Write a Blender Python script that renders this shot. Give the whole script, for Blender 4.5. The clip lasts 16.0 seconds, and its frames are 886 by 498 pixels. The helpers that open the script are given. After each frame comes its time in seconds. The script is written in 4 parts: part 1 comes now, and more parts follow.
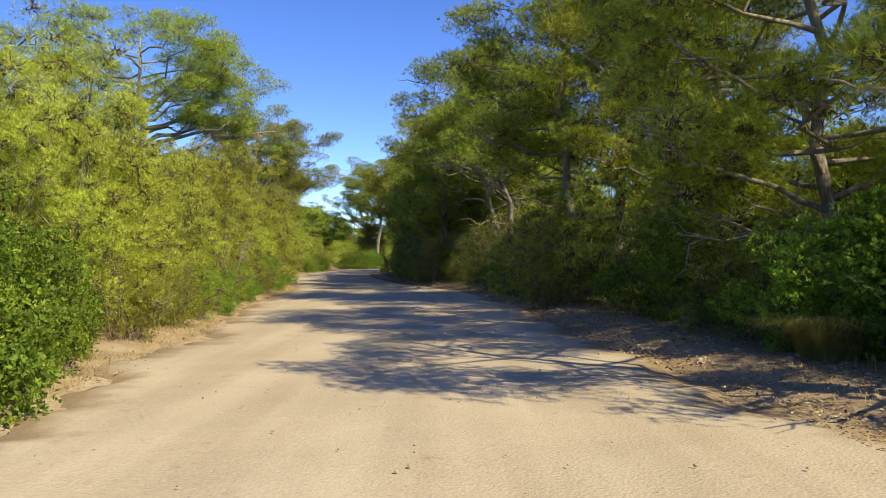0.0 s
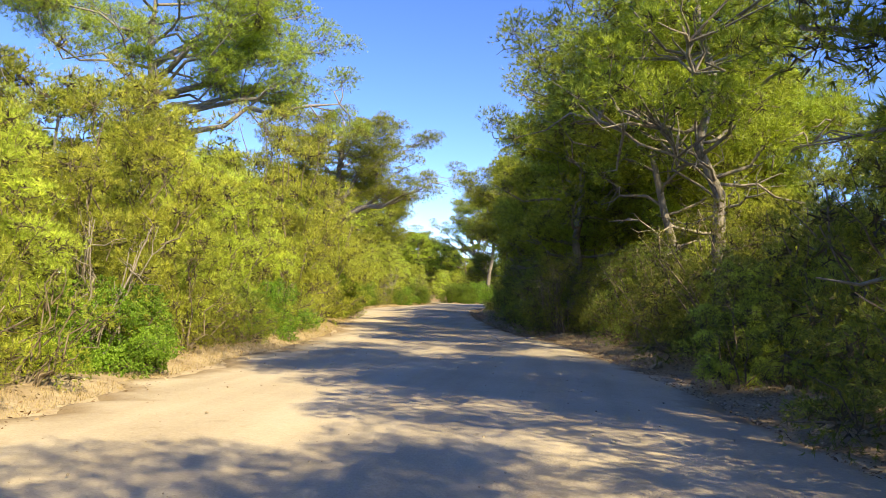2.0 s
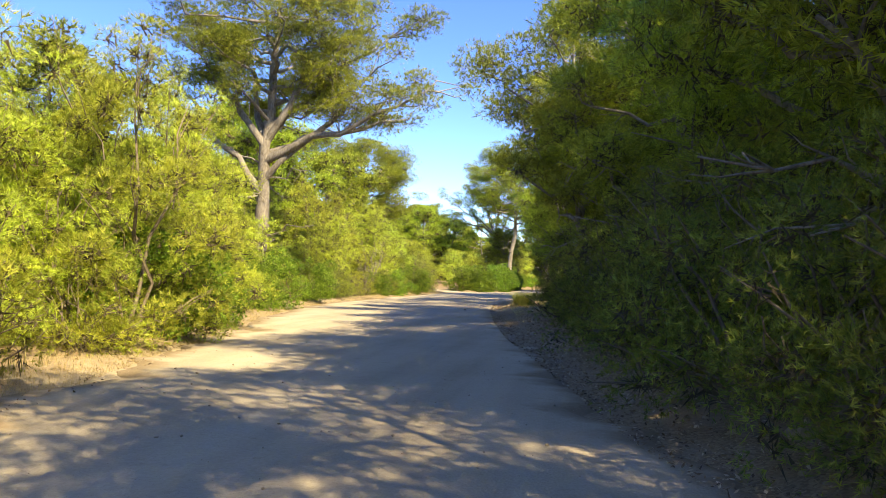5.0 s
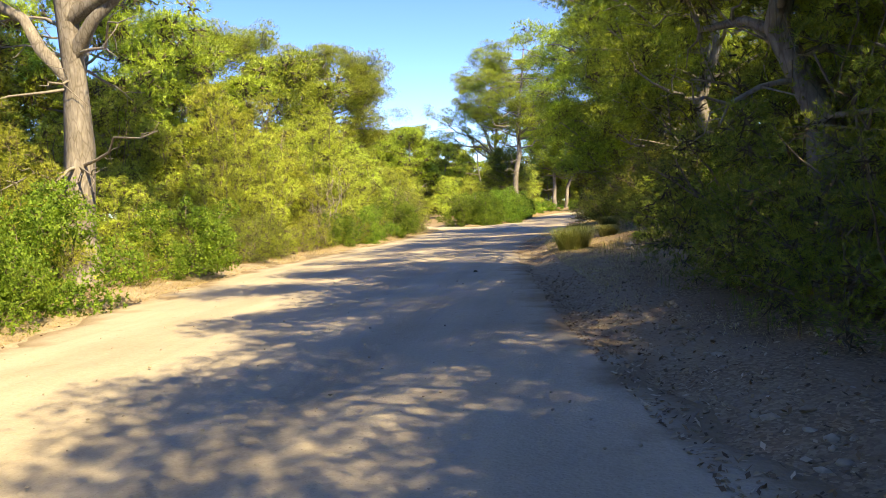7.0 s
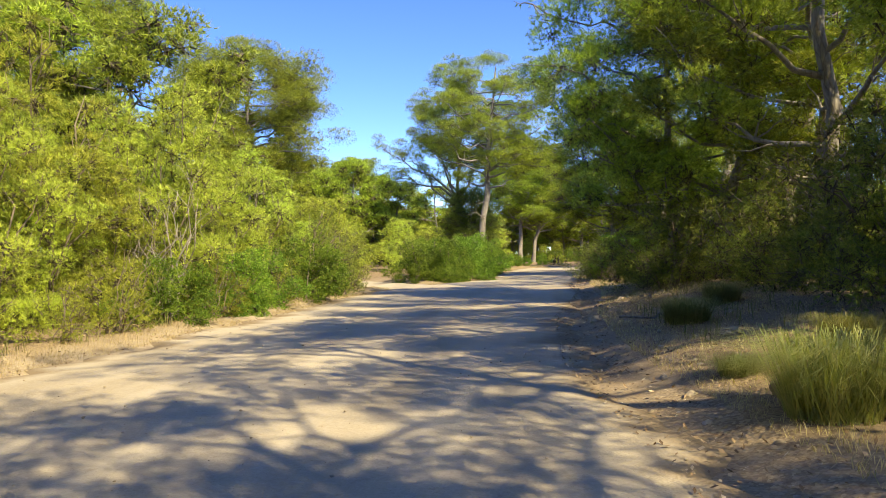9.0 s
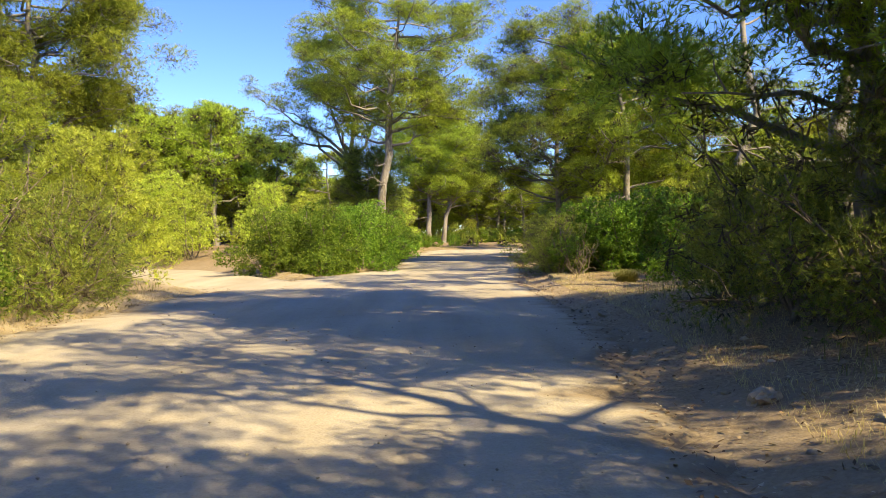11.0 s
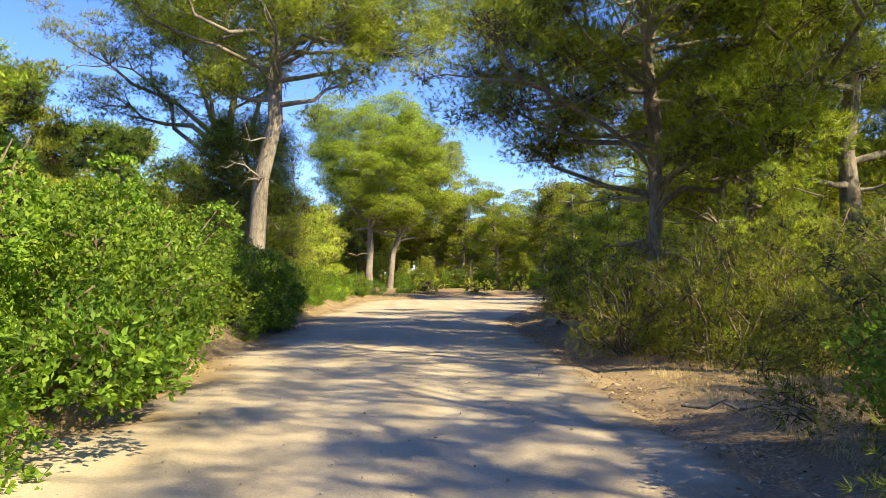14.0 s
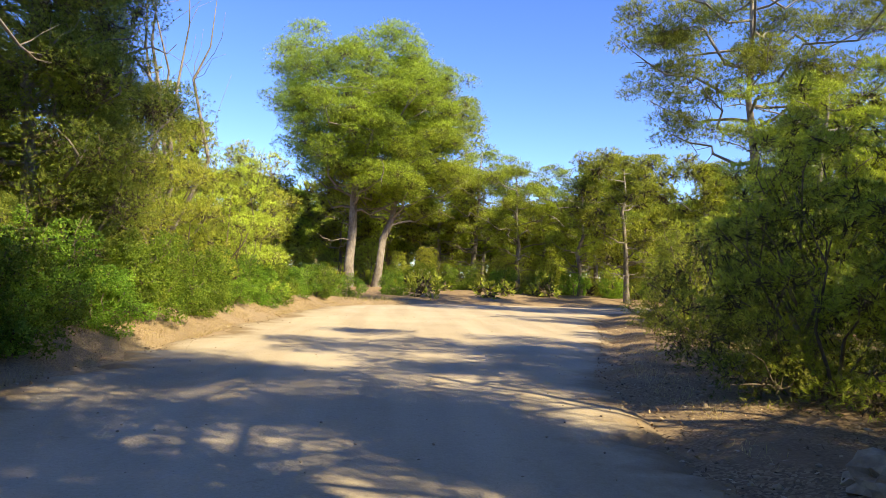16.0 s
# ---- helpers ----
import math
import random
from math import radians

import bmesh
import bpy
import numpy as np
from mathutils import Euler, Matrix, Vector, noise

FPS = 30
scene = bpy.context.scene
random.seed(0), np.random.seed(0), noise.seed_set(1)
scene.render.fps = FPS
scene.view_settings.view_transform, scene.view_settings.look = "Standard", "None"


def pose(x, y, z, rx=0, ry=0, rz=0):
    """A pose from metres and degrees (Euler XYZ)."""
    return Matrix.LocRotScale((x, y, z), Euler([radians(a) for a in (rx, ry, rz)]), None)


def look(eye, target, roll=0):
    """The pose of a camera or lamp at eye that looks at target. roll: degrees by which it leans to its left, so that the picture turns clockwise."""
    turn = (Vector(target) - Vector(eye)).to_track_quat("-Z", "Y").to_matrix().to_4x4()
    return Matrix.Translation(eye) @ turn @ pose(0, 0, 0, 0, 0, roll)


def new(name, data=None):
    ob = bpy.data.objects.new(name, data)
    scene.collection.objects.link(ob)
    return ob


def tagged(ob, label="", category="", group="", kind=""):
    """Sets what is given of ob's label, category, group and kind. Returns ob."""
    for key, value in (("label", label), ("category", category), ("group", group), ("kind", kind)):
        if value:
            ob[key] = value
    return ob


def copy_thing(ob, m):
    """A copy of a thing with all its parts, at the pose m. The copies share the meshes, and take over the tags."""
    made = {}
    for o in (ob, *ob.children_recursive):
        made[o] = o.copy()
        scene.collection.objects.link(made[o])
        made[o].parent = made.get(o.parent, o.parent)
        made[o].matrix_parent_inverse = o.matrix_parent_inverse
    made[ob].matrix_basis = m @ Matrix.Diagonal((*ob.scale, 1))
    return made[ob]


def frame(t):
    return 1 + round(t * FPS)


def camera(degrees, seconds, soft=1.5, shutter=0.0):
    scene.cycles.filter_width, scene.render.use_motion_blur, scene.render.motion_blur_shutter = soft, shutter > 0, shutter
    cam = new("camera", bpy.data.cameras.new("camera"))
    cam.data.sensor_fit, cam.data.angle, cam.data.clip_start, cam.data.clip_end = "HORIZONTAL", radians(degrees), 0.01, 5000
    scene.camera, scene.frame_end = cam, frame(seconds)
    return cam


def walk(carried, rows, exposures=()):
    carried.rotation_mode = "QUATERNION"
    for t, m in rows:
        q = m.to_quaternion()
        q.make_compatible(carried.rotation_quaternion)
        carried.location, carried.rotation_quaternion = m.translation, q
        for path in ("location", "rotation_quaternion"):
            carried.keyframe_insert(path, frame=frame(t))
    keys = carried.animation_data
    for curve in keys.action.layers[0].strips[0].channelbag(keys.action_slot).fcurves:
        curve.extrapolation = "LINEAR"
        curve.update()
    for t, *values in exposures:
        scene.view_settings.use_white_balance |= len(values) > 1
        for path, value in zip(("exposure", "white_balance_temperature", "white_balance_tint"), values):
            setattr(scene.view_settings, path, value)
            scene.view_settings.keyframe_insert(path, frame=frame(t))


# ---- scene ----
cam = camera(59.61, 16.0, 0.75)
PATH = [
    (0.0, -0.000, 0.000, 1.286, 90.75, 0.52, 0.00),
    (0.5, 0.089, 3.535, 1.284, 91.39, 0.52, 2.70),
    (1.0, -0.028, 7.081, 1.276, 92.67, -0.87, 4.47),
    (1.5, -0.187, 10.589, 1.262, 92.63, -2.37, 6.23),
    (2.0, -0.449, 14.156, 1.293, 93.17, -2.01, 8.54),
    (2.5, -0.689, 17.315, 1.326, 92.31, -1.34, 9.42),
    (3.0, -1.088, 20.717, 1.356, 92.46, -1.59, 11.22),
    (3.5, -1.588, 24.060, 1.349, 93.43, -2.87, 9.49),
    (6.0, -3.947, 41.576, 1.336, 87.92, -0.84, 9.78),
    (6.5, -4.533, 45.142, 1.344, 85.89, 0.82, 9.33),
    (7.0, -5.144, 48.767, 1.340, 87.00, 3.03, 9.46),
    (7.5, -5.773, 52.290, 1.309, 89.27, 2.37, 9.00),
    (8.0, -6.383, 55.805, 1.294, 91.03, 0.78, 9.01),
    (8.5, -6.876, 59.316, 1.252, 90.73, 1.00, 7.43),
    (9.0, -7.282, 62.892, 1.260, 90.70, 1.20, 5.89),
    (9.5, -7.530, 66.388, 1.250, 90.53, 1.63, 4.72),
    (10.0, -7.678, 69.890, 1.240, 89.03, 2.49, 0.81),
    (12.5, -7.420, 88.332, 1.264, 89.85, 0.29, -1.71),
    (13.0, -7.242, 92.087, 1.306, 91.25, 0.79, -2.32),
    (13.5, -7.003, 95.859, 1.318, 91.78, 0.56, -3.70),
    (14.0, -6.609, 99.683, 1.319, 92.18, 0.02, -4.55),
    (14.5, -6.067, 103.260, 1.302, 92.36, -0.91, -5.63),
    (15.0, -5.658, 106.943, 1.297, 92.25, -2.25, -5.74),
    (15.5, -5.497, 110.736, 1.275, 91.74, -2.65, -4.51),
    (16.0, -5.316, 114.718, 1.287, 92.07, -2.35, -4.11),
]
EXPOSURES = [(0.0, 1.2, 8500, -2), (0.5, 1.4, 8400, -3), (1.0, 1.35, 8000, -3), (2.0, 1.75, 9100, -1), (3.0, 1.8, 9200, 1), (3.5, 1.6, 8700, -2), (6.0, 2.25, 10000, -1), (6.5, 2.2, 10000, 0), (7.0, 2.0, 9600, 0), (8.0, 1.9, 9200, -2), (9.0, 1.7, 8700, -3), (10.0, 1.85, 9400, -2), (12.5, 1.7, 9000, -2), (13.5, 1.7, 9000, -3), (14.0, 1.85, 9200, -2), (14.5, 1.75, 9200, -3), (15.5, 2.15, 11400, 3), (16.0, 1.75, 9000, 0)]
walk(cam, [(t, pose(x, y, z, rx, ry, rz)) for t, x, y, z, rx, ry, rz in PATH], EXPOSURES)

# ---- light ----
SUN_AZ, SUN_EL = -46.0, 40.0          # degrees: direction towards the sun, from +x; height above the horizon
world = bpy.data.worlds.new("sky")
scene.world = world
world.use_nodes = True
wn = world.node_tree.nodes
sky = wn.new("ShaderNodeTexSky")
sky.sky_type = "NISHITA"
sky.sun_disc = False
sky.sun_elevation = radians(SUN_EL)
sky.sun_rotation = radians(90 - SUN_AZ)
sky.altitude = 3000
sky.air_density, sky.dust_density, sky.ozone_density = 0.95, 0.0, 5.0
wn["Background"].inputs[1].default_value = 0.128
vivid = wn.new("ShaderNodeHueSaturation")
vivid.inputs["Saturation"].default_value = 1.2
vivid.inputs["Hue"].default_value = 0.521
world.node_tree.links.new(sky.outputs[0], vivid.inputs["Color"])
world.node_tree.links.new(vivid.outputs[0], wn["Background"].inputs[0])
lamp = bpy.data.lights.new("sun", "SUN")
lamp.energy, lamp.angle, lamp.color = 3.0, radians(0.55), (1.0, 0.90, 0.74)
sun = new("sun", lamp)
sa, se = radians(SUN_AZ), radians(SUN_EL)
sun.matrix_world = look((0, 0, 60), (-math.cos(sa) * math.cos(se), -math.sin(sa) * math.cos(se), 60 - math.sin(se)))


# ---- materials ----
def material(name):
    m = bpy.data.materials.new(name)
    m.use_nodes = True
    nt = m.node_tree
    return m, nt, nt.nodes, nt.links, nt.nodes["Principled BSDF"]


def ramp(nt, stops, fac):
    r = nt.nodes.new("ShaderNodeValToRGB")
    while len(r.color_ramp.elements) < len(stops):
        r.color_ramp.elements.new(0.5)
    for e, (p, c) in zip(r.color_ramp.elements, stops):
        e.position, e.color = p, (*c, 1)
    nt.links.new(fac, r.inputs[0])
    return r.outputs[0]


def noise_tex(nt, scale, detail=4, rough=0.55, coords=None):
    n = nt.nodes.new("ShaderNodeTexNoise")
    n.inputs["Scale"].default_value, n.inputs["Detail"].default_value, n.inputs["Roughness"].default_value = scale, detail, rough
    if coords is not None:
        nt.links.new(coords, n.inputs["Vector"])
    return n.outputs["Fac"]


def mix(nt, fac, a, b, mode="MIX"):
    m = nt.nodes.new("ShaderNodeMix")
    m.data_type, m.blend_type = "RGBA", mode
    for i, v in ((0, fac), (6, a), (7, b)):
        if isinstance(v, bpy.types.NodeSocket):
            nt.links.new(v, m.inputs[i])
        else:
            m.inputs[i].default_value = v if i == 0 else (*v, 1)
    return m.outputs[2]


def bump(nt, height, strength, distance, bsdf):
    b = nt.nodes.new("ShaderNodeBump")
    b.inputs["Strength"].default_value, b.inputs["Distance"].default_value = strength, distance
    nt.links.new(height, b.inputs["Height"])
    nt.links.new(b.outputs[0], bsdf.inputs["Normal"])


def foliage(name, dark, mid, light, dead, dead_at=0.9, shine=0.45, through_light=0.45):
    """Leaves: a colour of its own for every leaf, patches of older leaf, and light that passes through."""
    m, nt, nodes, links, bsdf = material(name)
    geo, info = nodes.new("ShaderNodeNewGeometry"), nodes.new("ShaderNodeObjectInfo")
    col = ramp(nt, ((0.0, dark), (0.45, mid), (0.8, light), (dead_at, light), (min(dead_at + 0.03, 1.0), dead)), geo.outputs["Random Per Island"])
    patch = ramp(nt, ((0.35, dark), (0.62, light)), noise_tex(nt, 0.55, 3, 0.6, geo.outputs["Position"]))
    col = mix(nt, 0.35, col, patch)
    tuft = ramp(nt, ((0.40, dark), (0.52, mid), (0.62, light)), noise_tex(nt, 4.5, 2, 0.6, geo.outputs["Position"]))    # darker and lighter tufts at random, for contrast
    col = mix(nt, 0.5, col, tuft)
    hue = nodes.new("ShaderNodeHueSaturation")
    shift = nodes.new("ShaderNodeMapRange")
    shift.inputs["To Min"].default_value, shift.inputs["To Max"].default_value = 0.478, 0.512
    links.new(info.outputs["Random"], shift.inputs["Value"])
    links.new(shift.outputs[0], hue.inputs["Hue"])
    value = nodes.new("ShaderNodeMapRange")
    value.inputs["To Min"].default_value, value.inputs["To Max"].default_value = 0.78, 1.3
    links.new(info.outputs["Random"], value.inputs["Value"])
    links.new(value.outputs[0], hue.inputs["Value"])
    links.new(col, hue.inputs["Color"])
    links.new(hue.outputs[0], bsdf.inputs["Base Color"])
    bsdf.inputs["Roughness"].default_value = shine
    bsdf.inputs["Specular IOR Level"].default_value = 0.22
    tr = nodes.new("ShaderNodeBsdfTranslucent")
    links.new(mix(nt, 1.0, hue.outputs[0], (0.96, 1.0, 0.5), "MULTIPLY"), tr.inputs[0])
    ms = nodes.new("ShaderNodeMixShader")
    ms.inputs[0].default_value = through_light
    links.new(bsdf.outputs[0], ms.inputs[1])
    links.new(tr.outputs[0], ms.inputs[2])
    links.new(ms.outputs[0], nodes["Material Output"].inputs[0])
    return m


PINE = foliage("pine_needles", (0.06, 0.09, 0.018), (0.28, 0.37, 0.06), (0.58, 0.66, 0.11), (0.36, 0.24, 0.08), 0.97, 0.45, 0.4)
YOUNG = foliage("young_pine_needles", (0.10, 0.14, 0.03), (0.40, 0.51, 0.085), (0.75, 0.83, 0.16), (0.44, 0.31, 0.14), 0.91, 0.45, 0.35)
LENTISK = foliage("lentisk_leaves", (0.045, 0.095, 0.018), (0.16, 0.31, 0.05), (0.38, 0.54, 0.10), (0.28, 0.16, 0.05), 0.97, 0.55, 0.5)
HEATH = foliage("heath_leaves", (0.15, 0.19, 0.035), (0.29, 0.35, 0.06), (0.47, 0.51, 0.09), (0.44, 0.34, 0.17), 0.88, 0.6)
JUNIPER = foliage("juniper_leaves", (0.05, 0.08, 0.02), (0.17, 0.24, 0.05), (0.46, 0.49, 0.11), (0.36, 0.21, 0.07), 0.94, 0.55, 0.4)
DRY = foliage("dry_grass", (0.38, 0.29, 0.15), (0.54, 0.43, 0.24), (0.68, 0.56, 0.33), (0.22, 0.24, 0.05), 0.86, 0.7, 0.35)
GREEN_GRASS = foliage("green_grass", (0.17, 0.20, 0.07), (0.30, 0.32, 0.12), (0.45, 0.43, 0.19), (0.55, 0.43, 0.22), 0.62, 0.6, 0.4)


def bark_material(name, a, b, c):
    m, nt, nodes, links, bsdf = material(name)
    tc, mp = nodes.new("ShaderNodeTexCoord"), nodes.new("ShaderNodeMapping")
    mp.inputs["Scale"].default_value = (9, 9, 2.2)
    links.new(tc.outputs["Object"], mp.inputs["Vector"])
    plates = noise_tex(nt, 1.6, 6, 0.7, mp.outputs[0])
    vor = nodes.new("ShaderNodeTexVoronoi")
    vor.feature = "DISTANCE_TO_EDGE"
    vor.inputs["Scale"].default_value = 1.1
    links.new(mp.outputs[0], vor.inputs["Vector"])
    col = ramp(nt, ((0.3, a), (0.5, b), (0.72, c)), plates)
    crack = ramp(nt, ((0.0, (0.35, 0.3, 0.27)), (0.09, (1, 1, 1))), vor.outputs["Distance"])
    col = mix(nt, 0.8, col, crack, "MULTIPLY")
    col = mix(nt, 0.35, col, ramp(nt, ((0.4, a), (0.65, c)), noise_tex(nt, 1.3, 3, 0.6, tc.outputs["Object"])))
    links.new(col, bsdf.inputs["Base Color"])
    bsdf.inputs["Roughness"].default_value = 0.9
    bump(nt, plates, 0.9, 0.03, bsdf)
    return m


BARK = bark_material("pine_bark", (0.13, 0.108, 0.09), (0.25, 0.218, 0.19), (0.40, 0.358, 0.318))
GREY_WOOD = bark_material("dead_grey_wood", (0.18, 0.155, 0.13), (0.30, 0.26, 0.22), (0.45, 0.40, 0.35))
TWIG = bark_material("twig_bark", (0.12, 0.09, 0.065), (0.20, 0.155, 0.115), (0.32, 0.265, 0.205))
# dead-twig brown, with the shade inside the crowns put into its colour
INNER = bark_material("inner_twigs_and_shade", (0.06, 0.048, 0.028), (0.10, 0.08, 0.046), (0.15, 0.12, 0.07))


def sub_half(nt, v):
    m = nt.nodes.new("ShaderNodeMath")
    m.operation = "SUBTRACT"
    m.inputs[1].default_value = 0.85
    nt.links.new(v, m.inputs[0])
    return m.outputs[0]


def sand_material(name, low, mid_c, high, litter=0.0, edges=False):
    m, nt, nodes, links, bsdf = material(name)
    geo = nodes.new("ShaderNodeNewGeometry")
    p = geo.outputs["Position"]
    col = ramp(nt, ((0.3, low), (0.5, mid_c), (0.7, high)), noise_tex(nt, 0.45, 5, 0.6, p))
    fine = noise_tex(nt, 28, 5, 0.7, p)
    col = mix(nt, 0.55, col, ramp(nt, ((0.3, low), (0.55, mid_c), (0.75, high)), fine))
    mp = nodes.new("ShaderNodeMapping")                       # wheel tracks and grading marks run along the road
    mp.inputs["Scale"].default_value = (1.6, 0.12, 1.0)
    mp.inputs["Rotation"].default_value = (0, 0, radians(-7))
    links.new(p, mp.inputs["Vector"])
    streak = noise_tex(nt, 1.0, 3, 0.5, mp.outputs[0])
    col = mix(nt, 0.3, col, ramp(nt, ((0.38, low), (0.62, high)), streak))
    vor = nodes.new("ShaderNodeTexVoronoi")
    vor.inputs["Scale"].default_value = 42
    links.new(p, vor.inputs["Vector"])
    grit = ramp(nt, ((0.08, (0.55, 0.52, 0.5)), (0.22, (1, 1, 1))), vor.outputs["Distance"])
    col = mix(nt, 0.5, col, grit, "MULTIPLY")
    if litter:
        v2 = nodes.new("ShaderNodeTexVoronoi")
        v2.inputs["Scale"].default_value = 40
        links.new(p, v2.inputs["Vector"])
        bits = mix(nt, 1.0, ramp(nt, ((0.1, (0.10, 0.065, 0.04)), (0.5, (0.24, 0.16, 0.095)), (0.9, (0.42, 0.32, 0.2))), v2.outputs["Color"]),
                   (1, 1, 1), "MULTIPLY")
        where = ramp(nt, ((0.36, (0, 0, 0)), (0.56, (1, 1, 1))), noise_tex(nt, 0.8, 5, 0.65, p))
        sc = nodes.new("ShaderNodeMath")
        sc.operation = "MULTIPLY"
        sc.inputs[1].default_value = litter
        links.new(where, sc.inputs[0])
        col = mix(nt, sc.outputs[0], col, bits)
    if edges:                                                # soil and litter trodden in along the road's edges
        att = nodes.new("ShaderNodeAttribute")
        att.attribute_name = "edge"
        wob = nodes.new("ShaderNodeMath")
        wob.operation = "MULTIPLY_ADD"
        wob.inputs[1].default_value = 1.5
        links.new(noise_tex(nt, 1.1, 6, 0.7, p), wob.inputs[0])
        links.new(att.outputs["Fac"], wob.inputs[2])
        dirt = ramp(nt, ((0.0, (0.18, 0.125, 0.075)), (1.0, (0.34, 0.25, 0.155))), noise_tex(nt, 24, 4, 0.7, p))
        col = mix(nt, ramp(nt, ((0.15, (0, 0, 0)), (0.65, (0.85, 0.85, 0.85))), sub_half(nt, wob.outputs[0])), col, dirt)
        spots = ramp(nt, ((0.60, (1, 1, 1)), (0.74, (0.80, 0.76, 0.72))), noise_tex(nt, 3.2, 5, 0.75, p))
        col = mix(nt, 1.0, col, spots, "MULTIPLY")
    if litter:                                               # pale sand colour along the verges, strongest on the left
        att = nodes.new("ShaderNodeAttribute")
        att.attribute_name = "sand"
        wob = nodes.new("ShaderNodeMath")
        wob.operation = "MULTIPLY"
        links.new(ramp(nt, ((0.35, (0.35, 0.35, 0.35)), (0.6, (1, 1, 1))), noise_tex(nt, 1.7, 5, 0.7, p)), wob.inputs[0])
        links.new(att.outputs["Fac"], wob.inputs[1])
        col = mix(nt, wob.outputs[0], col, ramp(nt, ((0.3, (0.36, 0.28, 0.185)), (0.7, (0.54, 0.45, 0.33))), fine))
    links.new(col, bsdf.inputs["Base Color"])
    bsdf.inputs["Roughness"].default_value = 0.95
    bsdf.inputs["Specular IOR Level"].default_value = 0.15
    add = nodes.new("ShaderNodeMath")
    add.operation = "MULTIPLY_ADD"
    add.inputs[1].default_value = 0.5
    links.new(fine, add.inputs[0])
    links.new(vor.outputs["Distance"], add.inputs[2])
    bump(nt, add.outputs[0], 0.35, 0.012, bsdf)
    return m


ROAD = sand_material("packed_sand", (0.345, 0.28, 0.20), (0.475, 0.40, 0.30), (0.59, 0.51, 0.395), 0.0, True)
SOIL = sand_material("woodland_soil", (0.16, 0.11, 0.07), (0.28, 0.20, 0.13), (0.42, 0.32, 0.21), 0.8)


def stone_material():
    m, nt, nodes, links, bsdf = material("limestone")
    geo = nodes.new("ShaderNodeNewGeometry")
    n = noise_tex(nt, 9, 6, 0.65, geo.outputs["Position"])
    col = ramp(nt, ((0.3, (0.16, 0.12, 0.075)), (0.5, (0.34, 0.26, 0.165)), (0.7, (0.52, 0.42, 0.29))), n)
    col = mix(nt, 0.3, col, ramp(nt, ((0.0, (0.2, 0.15, 0.1)), (1.0, (0.62, 0.56, 0.48))), geo.outputs["Random Per Island"]))
    links.new(col, bsdf.inputs["Base Color"])
    bsdf.inputs["Roughness"].default_value = 0.9
    bump(nt, n, 0.6, 0.03, bsdf)
    return m


STONE = stone_material()

# ---- plan of the road ----
LY = [-40, 0, 6, 10, 13, 21, 25, 30, 35, 42, 49, 52, 60, 67, 78, 93, 99, 103, 106, 110, 118, 124, 129, 140, 146, 150, 156, 162]
LX = [-3.2, -3.3, -3.6, -4.1, -4.2, -5.4, -5.9, -6.2, -6.8, -8.3, -10.0, -10.8, -12.6, -13.4, -13.2, -13.2, -11.8, -11.0, -9.3, -9.1, -9.4, -9.1, -8.8, -8.2, -7.0, -4.0, 8.0, 20.0]
RY = [-40, 0, 7, 12, 20, 25, 30, 34, 41, 47, 51, 57, 65, 72, 79, 83, 89, 97, 101, 105, 111, 116, 121, 125, 132, 140, 147, 152, 162]
RX = [3.4, 3.4, 3.1, 2.5, 2.3, 1.7, 0.9, 0.0, -2.1, -3.2, -4.0, -4.9, -5.9, -6.5, -6.3, -5.8, -5.2, -5.0, -4.5, -4.0, -3.5, -3.1, -2.8, -2.2, -0.1, 1.8, 4.5, 12.0, 34.0]
TRACK = [(-10.0, 94.5), (-12.5, 98.0), (-15.0, 102.5), (-17.6, 106.8), (-21.5, 109.6), (-29.0, 111.5)]


def left_edge(y):
    return np.interp(y, LY, LX)


def right_edge(y):
    return np.interp(y, RY, RX)


def track_distance(x, y):
    d = np.full(np.shape(x), 1e9)
    for (ax, ay), (bx, by) in zip(TRACK, TRACK[1:]):
        vx, vy = bx - ax, by - ay
        s = np.clip(((x - ax) * vx + (y - ay) * vy) / (vx * vx + vy * vy), 0, 1)
        d = np.minimum(d, np.hypot(x - ax - s * vx, y - ay - s * vy))
    return d


def wave(x, y, k):
    return (np.sin(x * 0.9 * k + 1.3 * np.sin(y * 0.53 * k)) * np.cos(y * 0.71 * k + 0.8 * np.sin(x * 0.61 * k + 2.0))
            + 0.5 * np.sin(x * 2.3 * k + y * 1.7 * k + 1.0) * np.sin(y * 2.9 * k - x * 1.1 * k))


def outside(x, y):
    """Metres beyond the road's edge (negative on the road), the wheel track counted as road."""
    s = np.maximum(left_edge(y) - x, x - right_edge(y))
    s = np.where(y > 160, np.maximum(s, y - 160), s)
    return np.minimum(s, track_distance(x, y) - 1.7)


def smooth(v):
    v = np.clip(v, 0, 1)
    return v * v * (3 - 2 * v)


def ground_z(x, y):
    s = outside(x, y)
    right = x > (left_edge(y) + right_edge(y)) / 2
    z = -0.05 + 0.15 * smooth((s + 0.15) / 0.9) + 0.05 * wave(x, y, 1.0) * smooth(s / 1.5) + 0.015 * wave(x, y, 4.0) * smooth(s)
    bank = np.where(right, smooth((y - 54) / 10) * smooth((96 - y) / 8), 0) * 0.42 + np.where(right, smooth((y - 26) / 6) * smooth((50 - y) / 6), 0) * 0.35
    bank = bank + np.where(right, 0, smooth((y - 106) / 8) * smooth((152 - y) / 10)) * 0.42
    return z + bank * smooth(s / np.where(right, 4.0, 1.6)) + 0.15 * smooth((s - 2) / 6) + np.where(s > 3, 0.012 * np.minimum(s - 3, 25), 0)


def gz(x, y):
    return float(ground_z(np.array(float(x)), np.array(float(y))))


